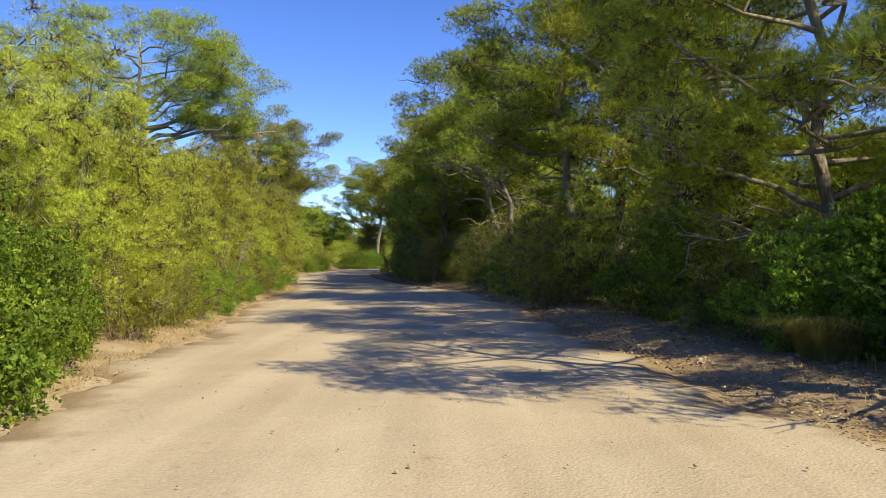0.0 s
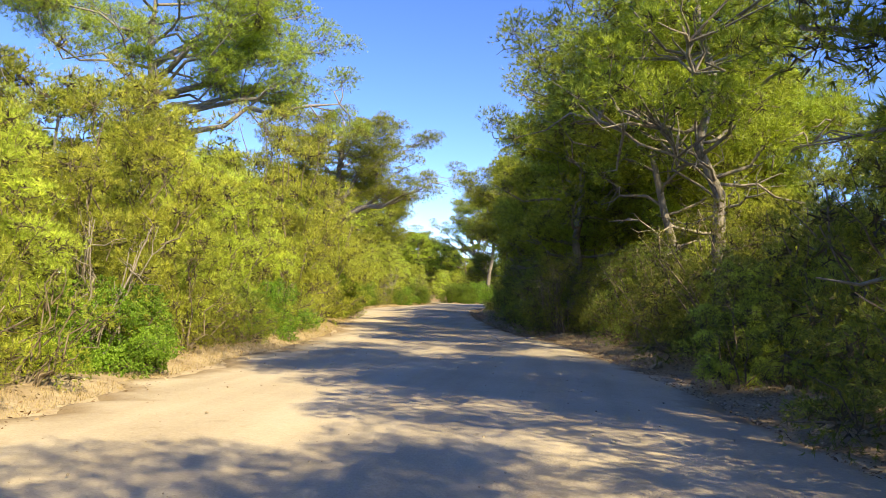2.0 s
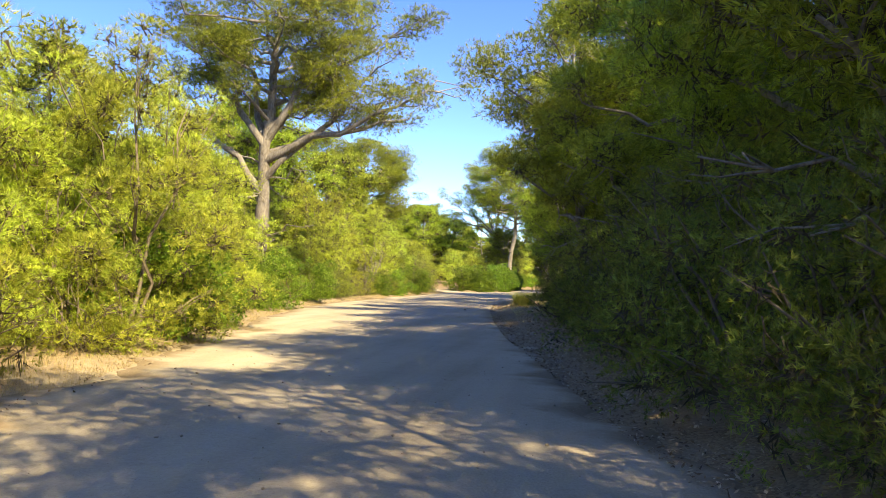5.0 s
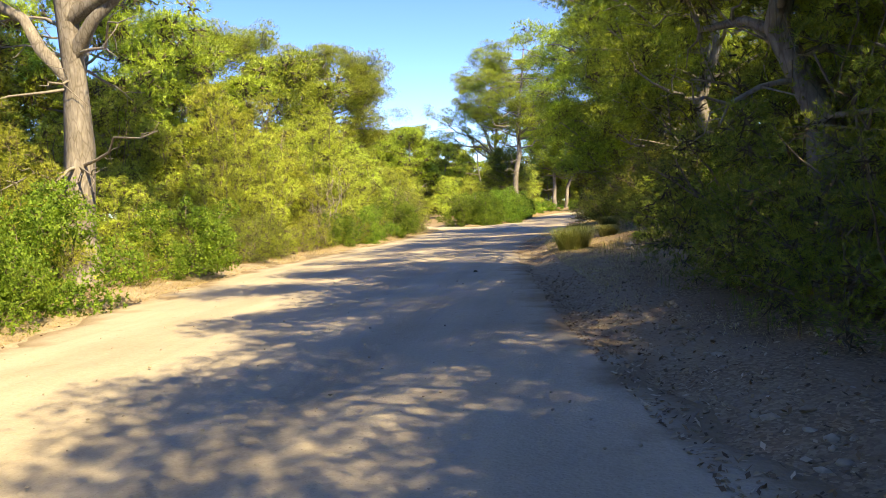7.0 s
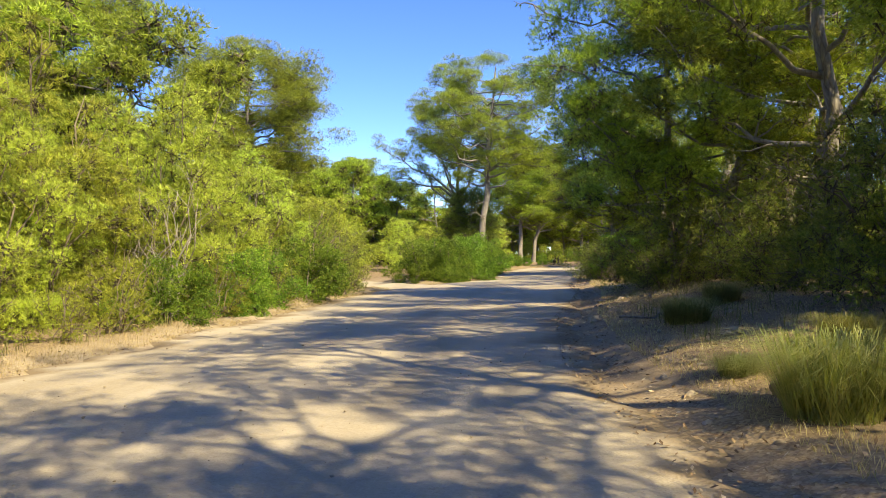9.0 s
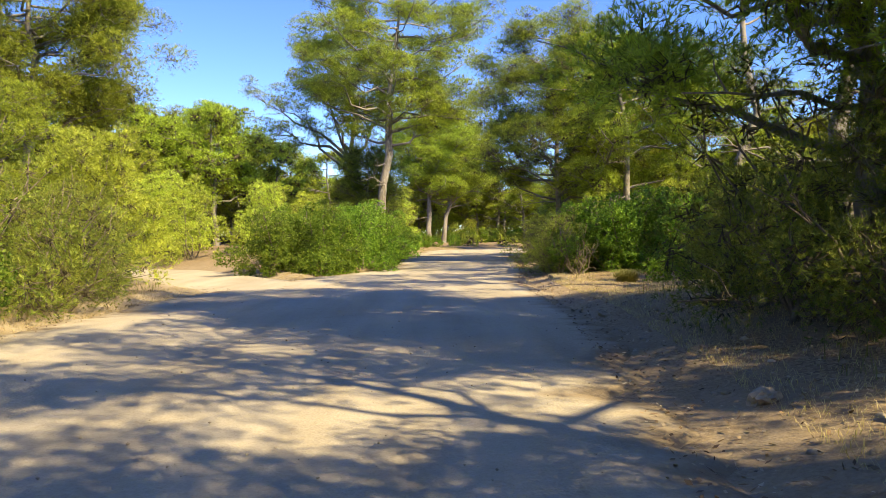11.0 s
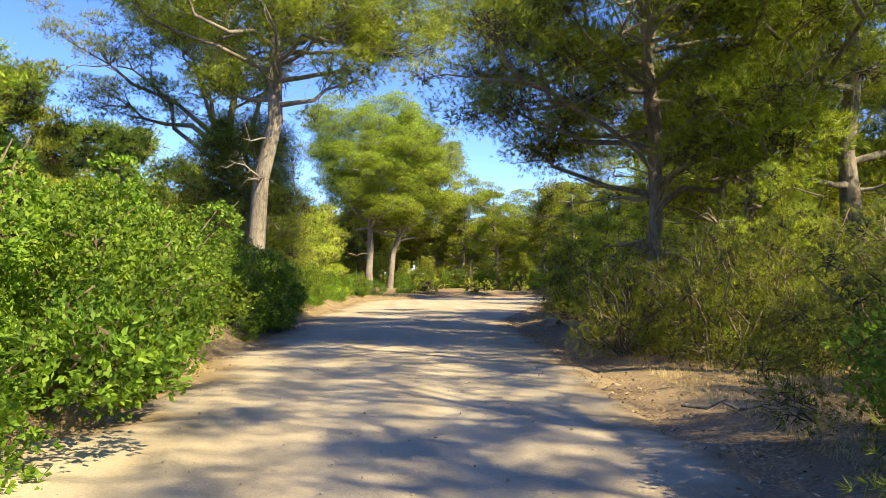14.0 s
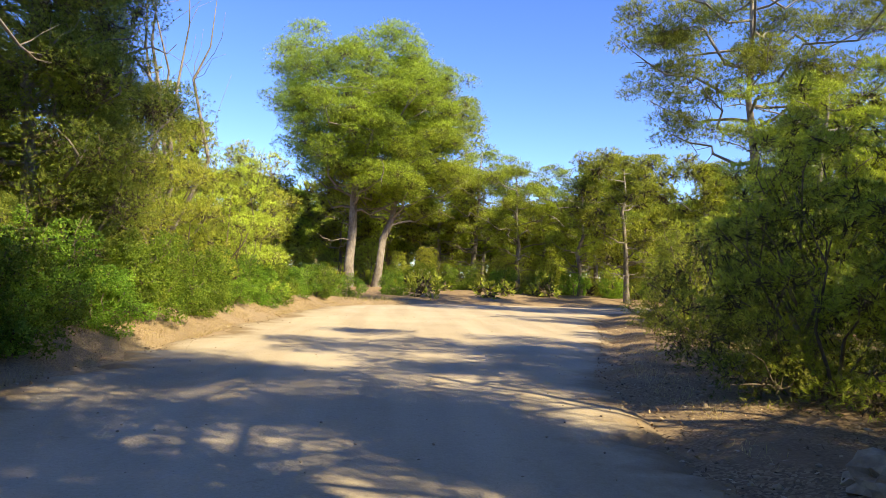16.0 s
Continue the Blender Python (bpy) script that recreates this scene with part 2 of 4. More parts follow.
# ---- mesh helpers ----
def mesh(name, verts, faces, mat, shade=False):
    """faces: an (n, 3) or (n, 4) array, or a list of tuples."""
    me = bpy.data.meshes.new(name)
    v = np.asarray(verts, dtype=np.float32)
    if isinstance(faces, np.ndarray):
        k = faces.shape[1]
        me.vertices.add(len(v))
        me.vertices.foreach_set("co", v.ravel())
        me.loops.add(faces.size)
        me.loops.foreach_set("vertex_index", faces.astype(np.int32).ravel())
        me.polygons.add(len(faces))
        me.polygons.foreach_set("loop_start", np.arange(0, faces.size, k, dtype=np.int32))
        me.update(calc_edges=True)
    else:
        me.from_pydata([tuple(p) for p in v], [], faces)
    me.materials.append(mat)
    if shade:
        me.polygons.foreach_set("use_smooth", np.ones(len(me.polygons), dtype=bool))
    return me


def part(name, me, parent=None, label=""):
    ob = new(name, me)
    ob.parent = parent
    return tagged(ob, label)


def tube(points, radii, sides=7, rng=None):
    """Rings along a bent line, closed at the tip."""
    pts = np.asarray(points, float)
    d = np.gradient(pts, axis=0)
    d /= np.linalg.norm(d, axis=1)[:, None] + 1e-9
    up = np.array([0.31, 0.22, 0.92]) if abs(d[0, 2]) < 0.8 else np.array([1.0, 0.1, 0.0])
    verts, faces = [], []
    for i, (p, r) in enumerate(zip(pts, radii)):
        u = np.cross(d[i], up)
        u /= np.linalg.norm(u) + 1e-9
        w = np.cross(d[i], u)
        for k in range(sides):
            a = 2 * math.pi * k / sides
            rr = r * (1 + (0.12 * rng.standard_normal() if rng is not None else 0))
            verts.append(p + rr * (u * math.cos(a) + w * math.sin(a)))
    for i in range(len(pts) - 1):
        for k in range(sides):
            a, b = i * sides + k, i * sides + (k + 1) % sides
            faces.append((a, b, b + sides, a + sides))
    faces.append(tuple(range((len(pts) - 1) * sides, len(pts) * sides)))
    return verts, faces


def joined(pieces):
    V, F = [], []
    for v, f in pieces:
        o = len(V)
        V += list(v)
        F += [tuple(i + o for i in q) for q in f]
    return V, F


def unit(v):
    return v / (np.linalg.norm(v, axis=-1, keepdims=True) + 1e-9)


def blades(rng, clumps, density, length, width, count, rise=0.35, spread=0.55, shell=(0.80, 1.06), wide_at=0.0, upper=0.0):
    """Tufts of pointed blades over the skins of many ellipsoid clumps (x, y, z, rx, ry, rz)."""
    P, D = [], []
    for cx, cy, cz, rx, ry, rz in clumps:
        area = 4 * math.pi * ((rx * ry) ** 1.6 / 3 + (rx * rz) ** 1.6 / 3 + (ry * rz) ** 1.6 / 3) ** (1 / 1.6)
        n = max(4, int(area * density))
        d = unit(rng.standard_normal((n, 3)) + np.array([0, 0, upper]))
        lump = 1 + 0.16 * np.sin(d[:, 0] * 5 + cx * 3) * np.cos(d[:, 1] * 6 + cy * 2) + 0.10 * np.sin(d[:, 2] * 9 + cz)
        r = rng.uniform(shell[0], shell[1], n) * lump
        P.append(np.array([cx, cy, cz]) + d * np.array([rx, ry, rz]) * r[:, None])
        D.append(d)
    P, D = np.concatenate(P), np.concatenate(D)
    aim = unit(0.75 * D + np.array([0, 0, rise]) + 0.4 * rng.standard_normal(D.shape))
    P, aim, D = np.repeat(P, count, 0), np.repeat(aim, count, 0), np.repeat(D, count, 0)
    aim = unit(aim + spread * rng.standard_normal(aim.shape))
    side = unit(np.cross(aim, D + 0.35 * rng.standard_normal(aim.shape)))       # blades show their broad side outwards
    ln = length * rng.uniform(0.6, 1.3, (len(P), 1))
    wd = width * rng.uniform(0.7, 1.3, (len(P), 1)) * 0.5
    base = P + aim * ln * wide_at
    V = np.stack([base - side * wd, base + side * wd, P + aim * ln], 1).reshape(-1, 3)
    if wide_at:                                              # a leaf: pointed at both ends
        V = np.stack([P, base - side * wd, P + aim * ln, base + side * wd], 1).reshape(-1, 3)
        return V, np.arange(len(V)).reshape(-1, 4)
    return V, np.arange(len(V)).reshape(-1, 3)


def stack(*sets):
    V, F, o = [], [], 0
    for v, f in sets:
        V.append(v)
        F.append(f + o)
        o += len(v)
    return np.concatenate(V), np.concatenate(F)


def needles(rng, clumps, fine):
    """Tufts of needles over the clumps."""
    if fine == 3:                                            # short scale-like leaves
        return blades(rng, clumps, 92, 0.062, 0.0062, 12, spread=0.65, shell=(0.7, 1.08), upper=0.4)
    if fine == 2:
        return blades(rng, clumps, 60, 0.105, 0.0068, 13, spread=0.6, shell=(0.72, 1.08), upper=0.55)
    if fine == 1:
        return blades(rng, clumps, 36, 0.14, 0.0135, 9, spread=0.6, shell=(0.72, 1.08), upper=0.6)
    return blades(rng, clumps, 19, 0.20, 0.031, 6, spread=0.7, shell=(0.75, 1.06), upper=0.6)


def leaves(rng, clumps, fine):
    return blades(rng, clumps, 135 if fine == 2 else 22, 0.058 if fine == 2 else 0.13, 0.028 if fine == 2 else 0.065, 6, rise=0.5, spread=0.75, shell=(0.70, 1.08), wide_at=0.5)


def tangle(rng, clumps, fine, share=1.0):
    """Thin dark blades inside the clumps, crossed every way: dead twigs, coloured to deepen the shade."""
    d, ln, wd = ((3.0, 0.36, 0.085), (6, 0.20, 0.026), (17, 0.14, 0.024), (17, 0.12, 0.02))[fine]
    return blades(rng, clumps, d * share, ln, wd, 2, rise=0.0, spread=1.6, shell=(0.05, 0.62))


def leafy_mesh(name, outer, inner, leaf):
    """One mesh of leaf and, as its second material, the dead wood inside it, coloured shade-dark."""
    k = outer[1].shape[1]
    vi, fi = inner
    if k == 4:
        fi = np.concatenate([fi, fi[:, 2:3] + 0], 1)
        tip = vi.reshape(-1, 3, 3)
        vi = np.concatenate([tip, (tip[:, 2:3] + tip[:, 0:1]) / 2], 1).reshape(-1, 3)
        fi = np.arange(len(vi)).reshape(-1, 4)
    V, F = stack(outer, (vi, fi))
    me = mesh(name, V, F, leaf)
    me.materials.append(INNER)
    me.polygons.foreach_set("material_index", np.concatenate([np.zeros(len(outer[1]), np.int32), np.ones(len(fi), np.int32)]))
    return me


# ---- trees and shrubs ----
def bent(rng, a, b, n=6, wob=0.08, sag=0.0):
    a, b = np.asarray(a, float), np.asarray(b, float)
    t = np.linspace(0, 1, n)[:, None]
    ln = np.linalg.norm(b - a)
    w = rng.standard_normal((n, 3)) * wob * ln * np.sin(np.pi * t)
    return a + (b - a) * t + w + np.array([0, 0, 1]) * (sag * ln * np.sin(np.pi * t))


def pine(label, h, crown_base, crown_r, trunk_r, seed, lean=(0, 0), limbs=13, fine=1, clump_r=1.0, dead=5, squash=0.62, mat=None, top_bias=0.5, shape="round", wob=0.014, forks=(), dead_len=1.0, fork_r=0.5):
    """An umbrella-like pine: a bent trunk, limbs that each carry clumps of needles, dead lower twigs."""
    rng = np.random.default_rng(seed)
    root = tagged(new("pine_tree"), label, "tree")
    top = np.array([lean[0], lean[1], h * 0.93])
    line = bent(rng, (0, 0, -0.15), top, 9, wob)
    line[0] = (0, 0, -0.15)
    rad = trunk_r * (1 - 0.82 * np.linspace(0, 1, 9) ** 1.1)
    rad[0] *= 1.3
    part("trunk", mesh("trunk", *tube(line, rad, 10, rng), BARK, True), root)

    def on_trunk(f):
        return np.array([np.interp(f, np.linspace(0, 1, 9), line[:, k]) for k in range(3)])

    clumps = []
    for f, ex, ey, ez in forks:
        a, e = on_trunk(f), np.array([ex, ey, ez])
        lb = bent(rng, a, e, 7, 0.04, 0.05)
        tubes = [tube(lb, np.linspace(trunk_r * fork_r, 0.03, 7), 8, rng)]
        for k in range(13):
            st = lb[rng.integers(3, 7)]
            c = st + unit(rng.standard_normal(3) * np.array([1, 1, 0.5]) + unit(e - a) + np.array([0, 0, 0.3])) * rng.uniform(0.8, 2.2)
            tubes.append(tube(bent(rng, st, c, 4, 0.08), np.linspace(0.035, 0.008, 4), 5))
            r = clump_r * rng.uniform(0.5, 0.85)
            clumps.append((*c, r * 1.1, r * 1.1, r * squash))
        part("branch", mesh("branch", *joined(tubes), BARK, True), root)
    for i in range(limbs):
        f = crown_base / h * 0.9 + (0.93 - crown_base / h * 0.9) * (i + 0.5) / limbs
        a = on_trunk(f)
        az = i * 2.4 + rng.uniform(-0.4, 0.4)
        q = (a[2] - crown_base * 0.9) / max(h - crown_base * 0.9, 0.1)
        if shape == "round":
            reach = crown_r * (0.55 + 0.55 * math.sin(math.pi * min(max(q * 0.85 + 0.12, 0), 1)))
        elif shape == "flat":
            reach = crown_r * (0.5 + 0.6 * q)
        else:
            reach = crown_r * (1.05 - 0.75 * q)
        reach *= rng.uniform(0.75, 1.1)
        end = a + np.array([math.cos(az) * reach, math.sin(az) * reach, (0.12 + 0.4 * (1 - q)) * reach * rng.uniform(0.5, 1.1)])
        end[2] = min(end[2], h - 0.4 * clump_r)
        lb = bent(rng, a, end, 6, 0.06, -0.05)
        tubes = [tube(lb, np.linspace(trunk_r * 0.42 * (1 - 0.55 * f), 0.018, 6), 6, rng)]
        for k in range(4):
            s = lb[rng.integers(2, 6)]
            e = s + unit(rng.standard_normal(3) + np.array([math.cos(az), math.sin(az), 0.5])) * rng.uniform(0.5, 1.1) * clump_r
            tubes.append(tube(bent(rng, s, e, 4, 0.08), np.linspace(0.024, 0.006, 4), 4))
        part("branch", mesh("branch", *joined(tubes), BARK, True), root)
        side = np.array([-math.sin(az), math.cos(az), 0])
        for k in range(4 + int(reach * 1.5)):
            g = rng.uniform(0.5, 1.06)
            c = a + (end - a) * g + side * rng.normal(0, 0.2) * reach * (0.4 + 0.6 * g) + np.array([0, 0, rng.uniform(-0.25, 0.75) * clump_r])
            r = clump_r * rng.uniform(0.45, 0.85)
            clumps.append((*c, r * rng.uniform(0.9, 1.3), r * rng.uniform(0.9, 1.3), r * squash * rng.uniform(0.8, 1.2)))
    for k in range(9):
        r = clump_r * rng.uniform(0.5, 0.85)
        c = top + np.array([rng.uniform(-0.6, 0.6) * crown_r * top_bias, rng.uniform(-0.6, 0.6) * crown_r * top_bias, h * 0.07 - r * squash - rng.uniform(0, 0.8)])
        clumps.append((*c, r, r, r * squash))
    for k in range(dead):
        f = rng.uniform(0.16, max(0.24, min(0.95 * crown_base / h + 0.05, 0.8)))
        a, az = on_trunk(f), rng.uniform(0, 6.28)
        e = a + np.array([math.cos(az), math.sin(az), rng.uniform(-0.25, 0.35)]) * rng.uniform(0.8, 2.4) * min(1.0, h / 9) * dead_len
        lb = bent(rng, a, e, 6, 0.04)
        tubes = [tube(lb, np.linspace(0.04, 0.008, 6), 5, rng)]
        for _ in range(4):
            s = lb[rng.integers(1, 5)]
            tubes.append(tube(bent(rng, s, s + unit(e - a + rng.standard_normal(3)) * rng.uniform(0.3, 0.9), 4, 0.1), np.linspace(0.014, 0.004, 4), 4))
        part("dead_branch", mesh("dead_branch", *joined(tubes), GREY_WOOD, True), root, "bare grey dead branch")
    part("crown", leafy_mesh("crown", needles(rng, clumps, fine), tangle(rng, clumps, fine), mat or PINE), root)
    return root


def shrub(name, label, category, h, r, seed, mat, kind, fine=2, clump_r=0.5, stems=7, slope=0.6, low=0.12, twiggy=10, lump=1, full=1.0):
    """A bush: stems from the ground, clumps of leaf on them out to an uneven outline."""
    rng = np.random.default_rng(seed)
    root = tagged(new(name), label, category)
    clumps = []
    n = int(23 * full * (r / 1.6) ** 1.4 * (h / 3.5) ** 0.8 * (0.55 / clump_r) ** 1.6) + 7
    for i in range(n):
        q = ((i + 0.5) / n) ** 0.9
        z = h * (low + (0.97 - low) * q) - clump_r * 0.4
        lim = r * (1 - q ** 2.2 * slope) * (0.75 + 0.35 * min(q / 0.25, 1))
        a, d = i * 2.4 + rng.uniform(-0.5, 0.5), lim * math.sqrt(rng.uniform(0.25, 1.0)) - clump_r * 0.3
        s = clump_r * (rng.uniform(0.7, 1.3) if kind == "needle" else rng.uniform(0.5, 1.45)) * (1 - 0.35 * q)
        c = np.array([d * math.cos(a), d * math.sin(a), max(z, 0.15)])
        if i % lump:                                         # boughs: a few clumps close together, gaps between
            c = np.array(clumps[i - i % lump][:3]) + rng.standard_normal(3) * np.array([0.75, 0.75, 0.6]) * clump_r
            c[2] = max(c[2], 0.15)
        clumps.append((*c, s, s, s * (rng.uniform(0.55, 0.95) if kind == "needle" else rng.uniform(0.6, 1.1))))
    wood = []
    for i in range(stems):
        c = clumps[int((i + 0.5) / stems * n)]
        a = rng.uniform(0, 6.28)
        wood.append(tube(bent(rng, (0.12 * r * math.cos(a), 0.12 * r * math.sin(a), -0.1), (c[0], c[1], c[2] + 0.2), 6, 0.05), np.linspace(0.012 + 0.006 * h, 0.006, 6), 5, rng))
    for i in range(twiggy):
        c = np.array(clumps[rng.integers(0, n)])
        o = unit(c[:3] * np.array([1, 1, 0.2]) + 0.4 * rng.standard_normal(3)) * c[3]
        wood.append(tube(bent(rng, c[:3] * 0.8, c[:3] + o * rng.uniform(0.9, 1.35) + np.array([0, 0, 0.1]), 4, 0.08), np.linspace(0.012, 0.004, 4), 4))
    part("wood", mesh("wood", *joined(wood), TWIG, True), root)
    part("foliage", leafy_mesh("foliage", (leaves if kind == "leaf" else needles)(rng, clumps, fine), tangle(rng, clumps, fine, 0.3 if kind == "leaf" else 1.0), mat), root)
    return root


def dead_bush(label, h, r, seed, stems=9, mat=GREY_WOOD, name="dead_bush", category="bush"):
    rg = np.random.default_rng(seed)
    root = tagged(new(name), label, category)
    for i in range(stems):
        a = rg.uniform(0, 6.28)
        e = np.array([math.cos(a) * r * rg.uniform(0.3, 1), math.sin(a) * r * rg.uniform(0.3, 1), h * rg.uniform(0.65, 1.05)])
        lb = bent(rg, (0.06 * math.cos(a), 0.06 * math.sin(a), -0.08), e, 7, 0.05)
        tubes = [tube(lb, np.linspace(0.012 + 0.008 * h, 0.005, 7), 5, rg)]
        for _ in range(7):
            st = lb[rg.integers(2, 7)]
            en = st + unit(e * 0.5 / h + rg.standard_normal(3) * 0.6 + np.array([0, 0, 0.4])) * rg.uniform(0.2, 0.45) * h * 0.6
            tubes.append(tube(bent(rg, st, en, 4, 0.08), np.linspace(0.009, 0.003, 4), 4))
        part("branch", mesh("branch", *joined(tubes), mat, True), root)
    return root


store = {}


def variant(key, maker):
    store[key] = [maker, None]


def place(key, x, y, scale=1.0, turn=0.0, height=1.0, sink=0.03, tilt=(0, 0)):
    """Sets one more plant of a variant on the ground."""
    m = Matrix.LocRotScale((x, y, gz(x, y) - sink), Euler((radians(tilt[0]), radians(tilt[1]), radians(turn))), (scale, scale, scale * height))
    made = store[key]
    if made[1] is None:
        made[1] = made[0]()
        made[1].matrix_basis = m
        return made[1]
    ob = copy_thing(made[1], Matrix.Identity(4))
    ob.matrix_basis = m
    return ob


for k in range(3):
    variant("young%d" % k, lambda k=k: shrub("young_pine", "bushy young pine with fine yellow-green needles by the road", "tree", 4.6, 1.7, 40 + k, YOUNG, "needle", 2, 0.37, 6, 0.72, 0.05, 24, 3, 1.45))
for k in range(2):
    variant("youngfar%d" % k, lambda k=k: shrub("young_pine", "young pine with yellow-green needles in the thicket", "tree", 4.6, 1.8, 60 + k, YOUNG, "needle", 1, 0.5, 5, 0.75, 0.08, 8, 2, 1.3))
    variant("lentisk%d" % k, lambda k=k: shrub("lentisk_bush", "dense dark green lentisk bush with small oval leaves", "bush", 2.2, 1.5, 70 + k, LENTISK, "leaf", 2, 0.40, 6, 0.45, 0.03, 9, 2))
    variant("heath%d" % k, lambda k=k: shrub("heath_bush", "light grey-green feathery heath bush on the verge", "bush", 1.5, 0.95, 80 + k, HEATH, "needle", 3, 0.27, 9, 0.5, 0.05, 20))
    variant("juniper%d" % k, lambda k=k: shrub("juniper_bush", "dark prickly juniper bush under the pines", "bush", 2.4, 1.4, 90 + k, JUNIPER, "needle", 3, 0.36, 7, 0.6, 0.05, 14))
for k in range(3):
    variant("pine%d" % k, lambda k=k: pine("pine with a rounded green crown among the wood", 9.0, 2.4, 2.9, 0.17, 100 + k, (0.5 - 0.5 * k, 0.4), 17, 1, 0.7, 6))
    variant("fullpine%d" % k, lambda k=k: pine("pine with a full dark green crown on the shaded side", 9.0, 2.4, 3.0, 0.18, 110 + k, (0.4 - 0.4 * k, 0.3), 15, 1, 0.9, 5))
for k in range(2):
    variant("farpine%d" % k, lambda k=k: pine("pine with a rounded crown deep in the wood", 9.0, 2.4, 2.9, 0.17, 120 + k, (0.4, 0.3), 13, 0, 1.0, 2))

# ---- ground and road ----
xs = np.concatenate([[-1500, -600, -250, -120, -70, -50, -38, -30], np.arange(-26, 14.1, 0.4), [17, 21, 27, 35, 48, 70, 120, 250, 600, 1500]])
ys = np.concatenate([[-1500, -500, -150, -60, -30, -15], np.arange(-8, 170.1, 0.5), [175, 182, 192, 205, 225, 260, 340, 600, 1800]])
GX, GY = np.meshgrid(xs, ys)
GZ = ground_z(GX, GY)
nx, ny = len(xs), len(ys)
idx = np.arange(nx * ny).reshape(ny, nx)
quads = np.stack([idx[:-1, :-1], idx[:-1, 1:], idx[1:, 1:], idx[1:, :-1]], -1).reshape(-1, 4)
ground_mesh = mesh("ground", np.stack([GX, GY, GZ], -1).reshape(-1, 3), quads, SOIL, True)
sand_share = np.where(GX < (left_edge(GY) + right_edge(GY)) / 2, 1.0, 0.35) * (1 - smooth((outside(GX, GY) - 0.2) / 1.3)) * (1 - 0.7 * smooth((GY - 98) / 8))
ground_mesh.attributes.new("sand", "FLOAT", "POINT").data.foreach_set("value", sand_share.ravel().astype(np.float32))
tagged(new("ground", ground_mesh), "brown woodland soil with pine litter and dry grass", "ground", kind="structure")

cols = 40
ry = np.arange(-30, 162.1, 0.22)
rv, rim = [], []
for y in ry:
    a = left_edge(y) - 0.25 + 0.55 * noise.fractal((3.1, y * 0.45, 0.0), 0.45, 2.1, 6)
    b = right_edge(y) + 0.25 + 0.5 * noise.fractal((9.7, y * 0.45, 4.0), 0.45, 2.1, 6)
    u = np.linspace(0, 1, cols)
    x = a + (b - a) * u
    edge = np.minimum(u, 1 - u) * (b - a)
    z = 0.012 + 0.02 * np.sin(math.pi * u) + 0.012 * wave(x, np.full(cols, y), 0.9) + 0.007 * wave(x, np.full(cols, y), 3.1) - 0.13 * (1 - smooth(edge / 0.5))
    rut = np.exp(-((u - 0.36) * 9) ** 2) + np.exp(-((u - 0.66) * 9) ** 2)
    rv.append(np.stack([x, np.full(cols, y), z - 0.018 * rut], -1))
    rim.append(1 - smooth(edge / 1.3))
rv = np.concatenate(rv)
idx = np.arange(len(rv)).reshape(len(ry), cols)
quads = np.stack([idx[:-1, :-1], idx[:-1, 1:], idx[1:, 1:], idx[1:, :-1]], -1).reshape(-1, 4)
road_mesh = mesh("road", rv, quads, ROAD, True)
road_mesh.attributes.new("edge", "FLOAT", "POINT").data.foreach_set("value", np.concatenate(rim).astype(np.float32))
tagged(new("road", road_mesh), "unpaved pale sand road with fine gravel and wheel tracks", "road", kind="structure")

tp = []
for (ax, ay), (bx, by) in zip(TRACK, TRACK[1:]):
    for s in np.linspace(0, 1, 12, endpoint=False):
        tp.append((ax + (bx - ax) * s, ay + (by - ay) * s, bx - ax, by - ay))
tv = []
for x, y, vx, vy in tp:
    ln = math.hypot(vx, vy)
    for u in np.linspace(-1, 1, 13):
        tv.append((x + vy / ln * u * 1.9, y - vx / ln * u * 1.9, 0.02 - 0.12 * max(0, abs(u) - 0.75) / 0.25 + 0.01 * math.sin(x * 3 + u * 4) + (0.006 if y > 99 else -0.006)))
idx = np.arange(len(tv)).reshape(len(tp), 13)
quads = np.stack([idx[:-1, :-1], idx[:-1, 1:], idx[1:, 1:], idx[1:, :-1]], -1).reshape(-1, 4)
tagged(new("side_track", mesh("side_track", np.array(tv), quads, ROAD, True)), "narrow pale sand track that leaves the road", "track", kind="structure")

# ---- tall pines that stand out, and a few added to shade the road ----
def stand(root, x, y, turn=0.0, scale=1.0):
    root.matrix_basis = Matrix.LocRotScale((x, y, gz(x, y) - 0.05), Euler((0, 0, radians(turn))), (scale, scale, scale))
    return root


stand(pine("tall dark pine with a broad crown above the thicket", 14.2, 8.6, 5.4, 0.27, 1, (-0.3, 0.2), 19, 1, 0.85, 8, 0.6,
           forks=((0.62, 5.0, 2.4, 10.4), (0.66, 4.4, -1.0, 10.8), (0.60, 3.2, 1.0, 9.4), (0.7, 3.0, 3.2, 12.0), (0.48, 6.6, 2.4, 8.3), (0.52, 5.4, 1.2, 8.9), (0.55, 4.2, 3.0, 8.6))), -15.9, 41.2)
stand(pine("big pine with bare pinkish trunk and dead lower limbs", 13.4, 8.2, 5.4, 0.34, 2, (0.6, -0.2), 22, 1, 0.92, 16, 0.6, shape="flat",
           forks=((0.36, -3.6, -0.5, 8.6), (0.40, 4.6, -0.8, 8.9), (0.46, 7.0, -1.4, 8.2), (0.5, -1.8, 2.0, 10.5), (0.55, 5.0, 0.5, 10.8), (0.52, 3.4, -1.2, 9.8), (0.5, -2.8, -1.0, 10.2), (0.48, 5.8, 1.0, 7.6)), dead_len=1.5), -15.6, 63.9)
stand(pine("round-crowned pine behind the roadside thicket", 13.2, 5.0, 4.4, 0.26, 3, (0.3, 0), 38, 1, 1.1, 3, 0.7), -27.6, 92.4)
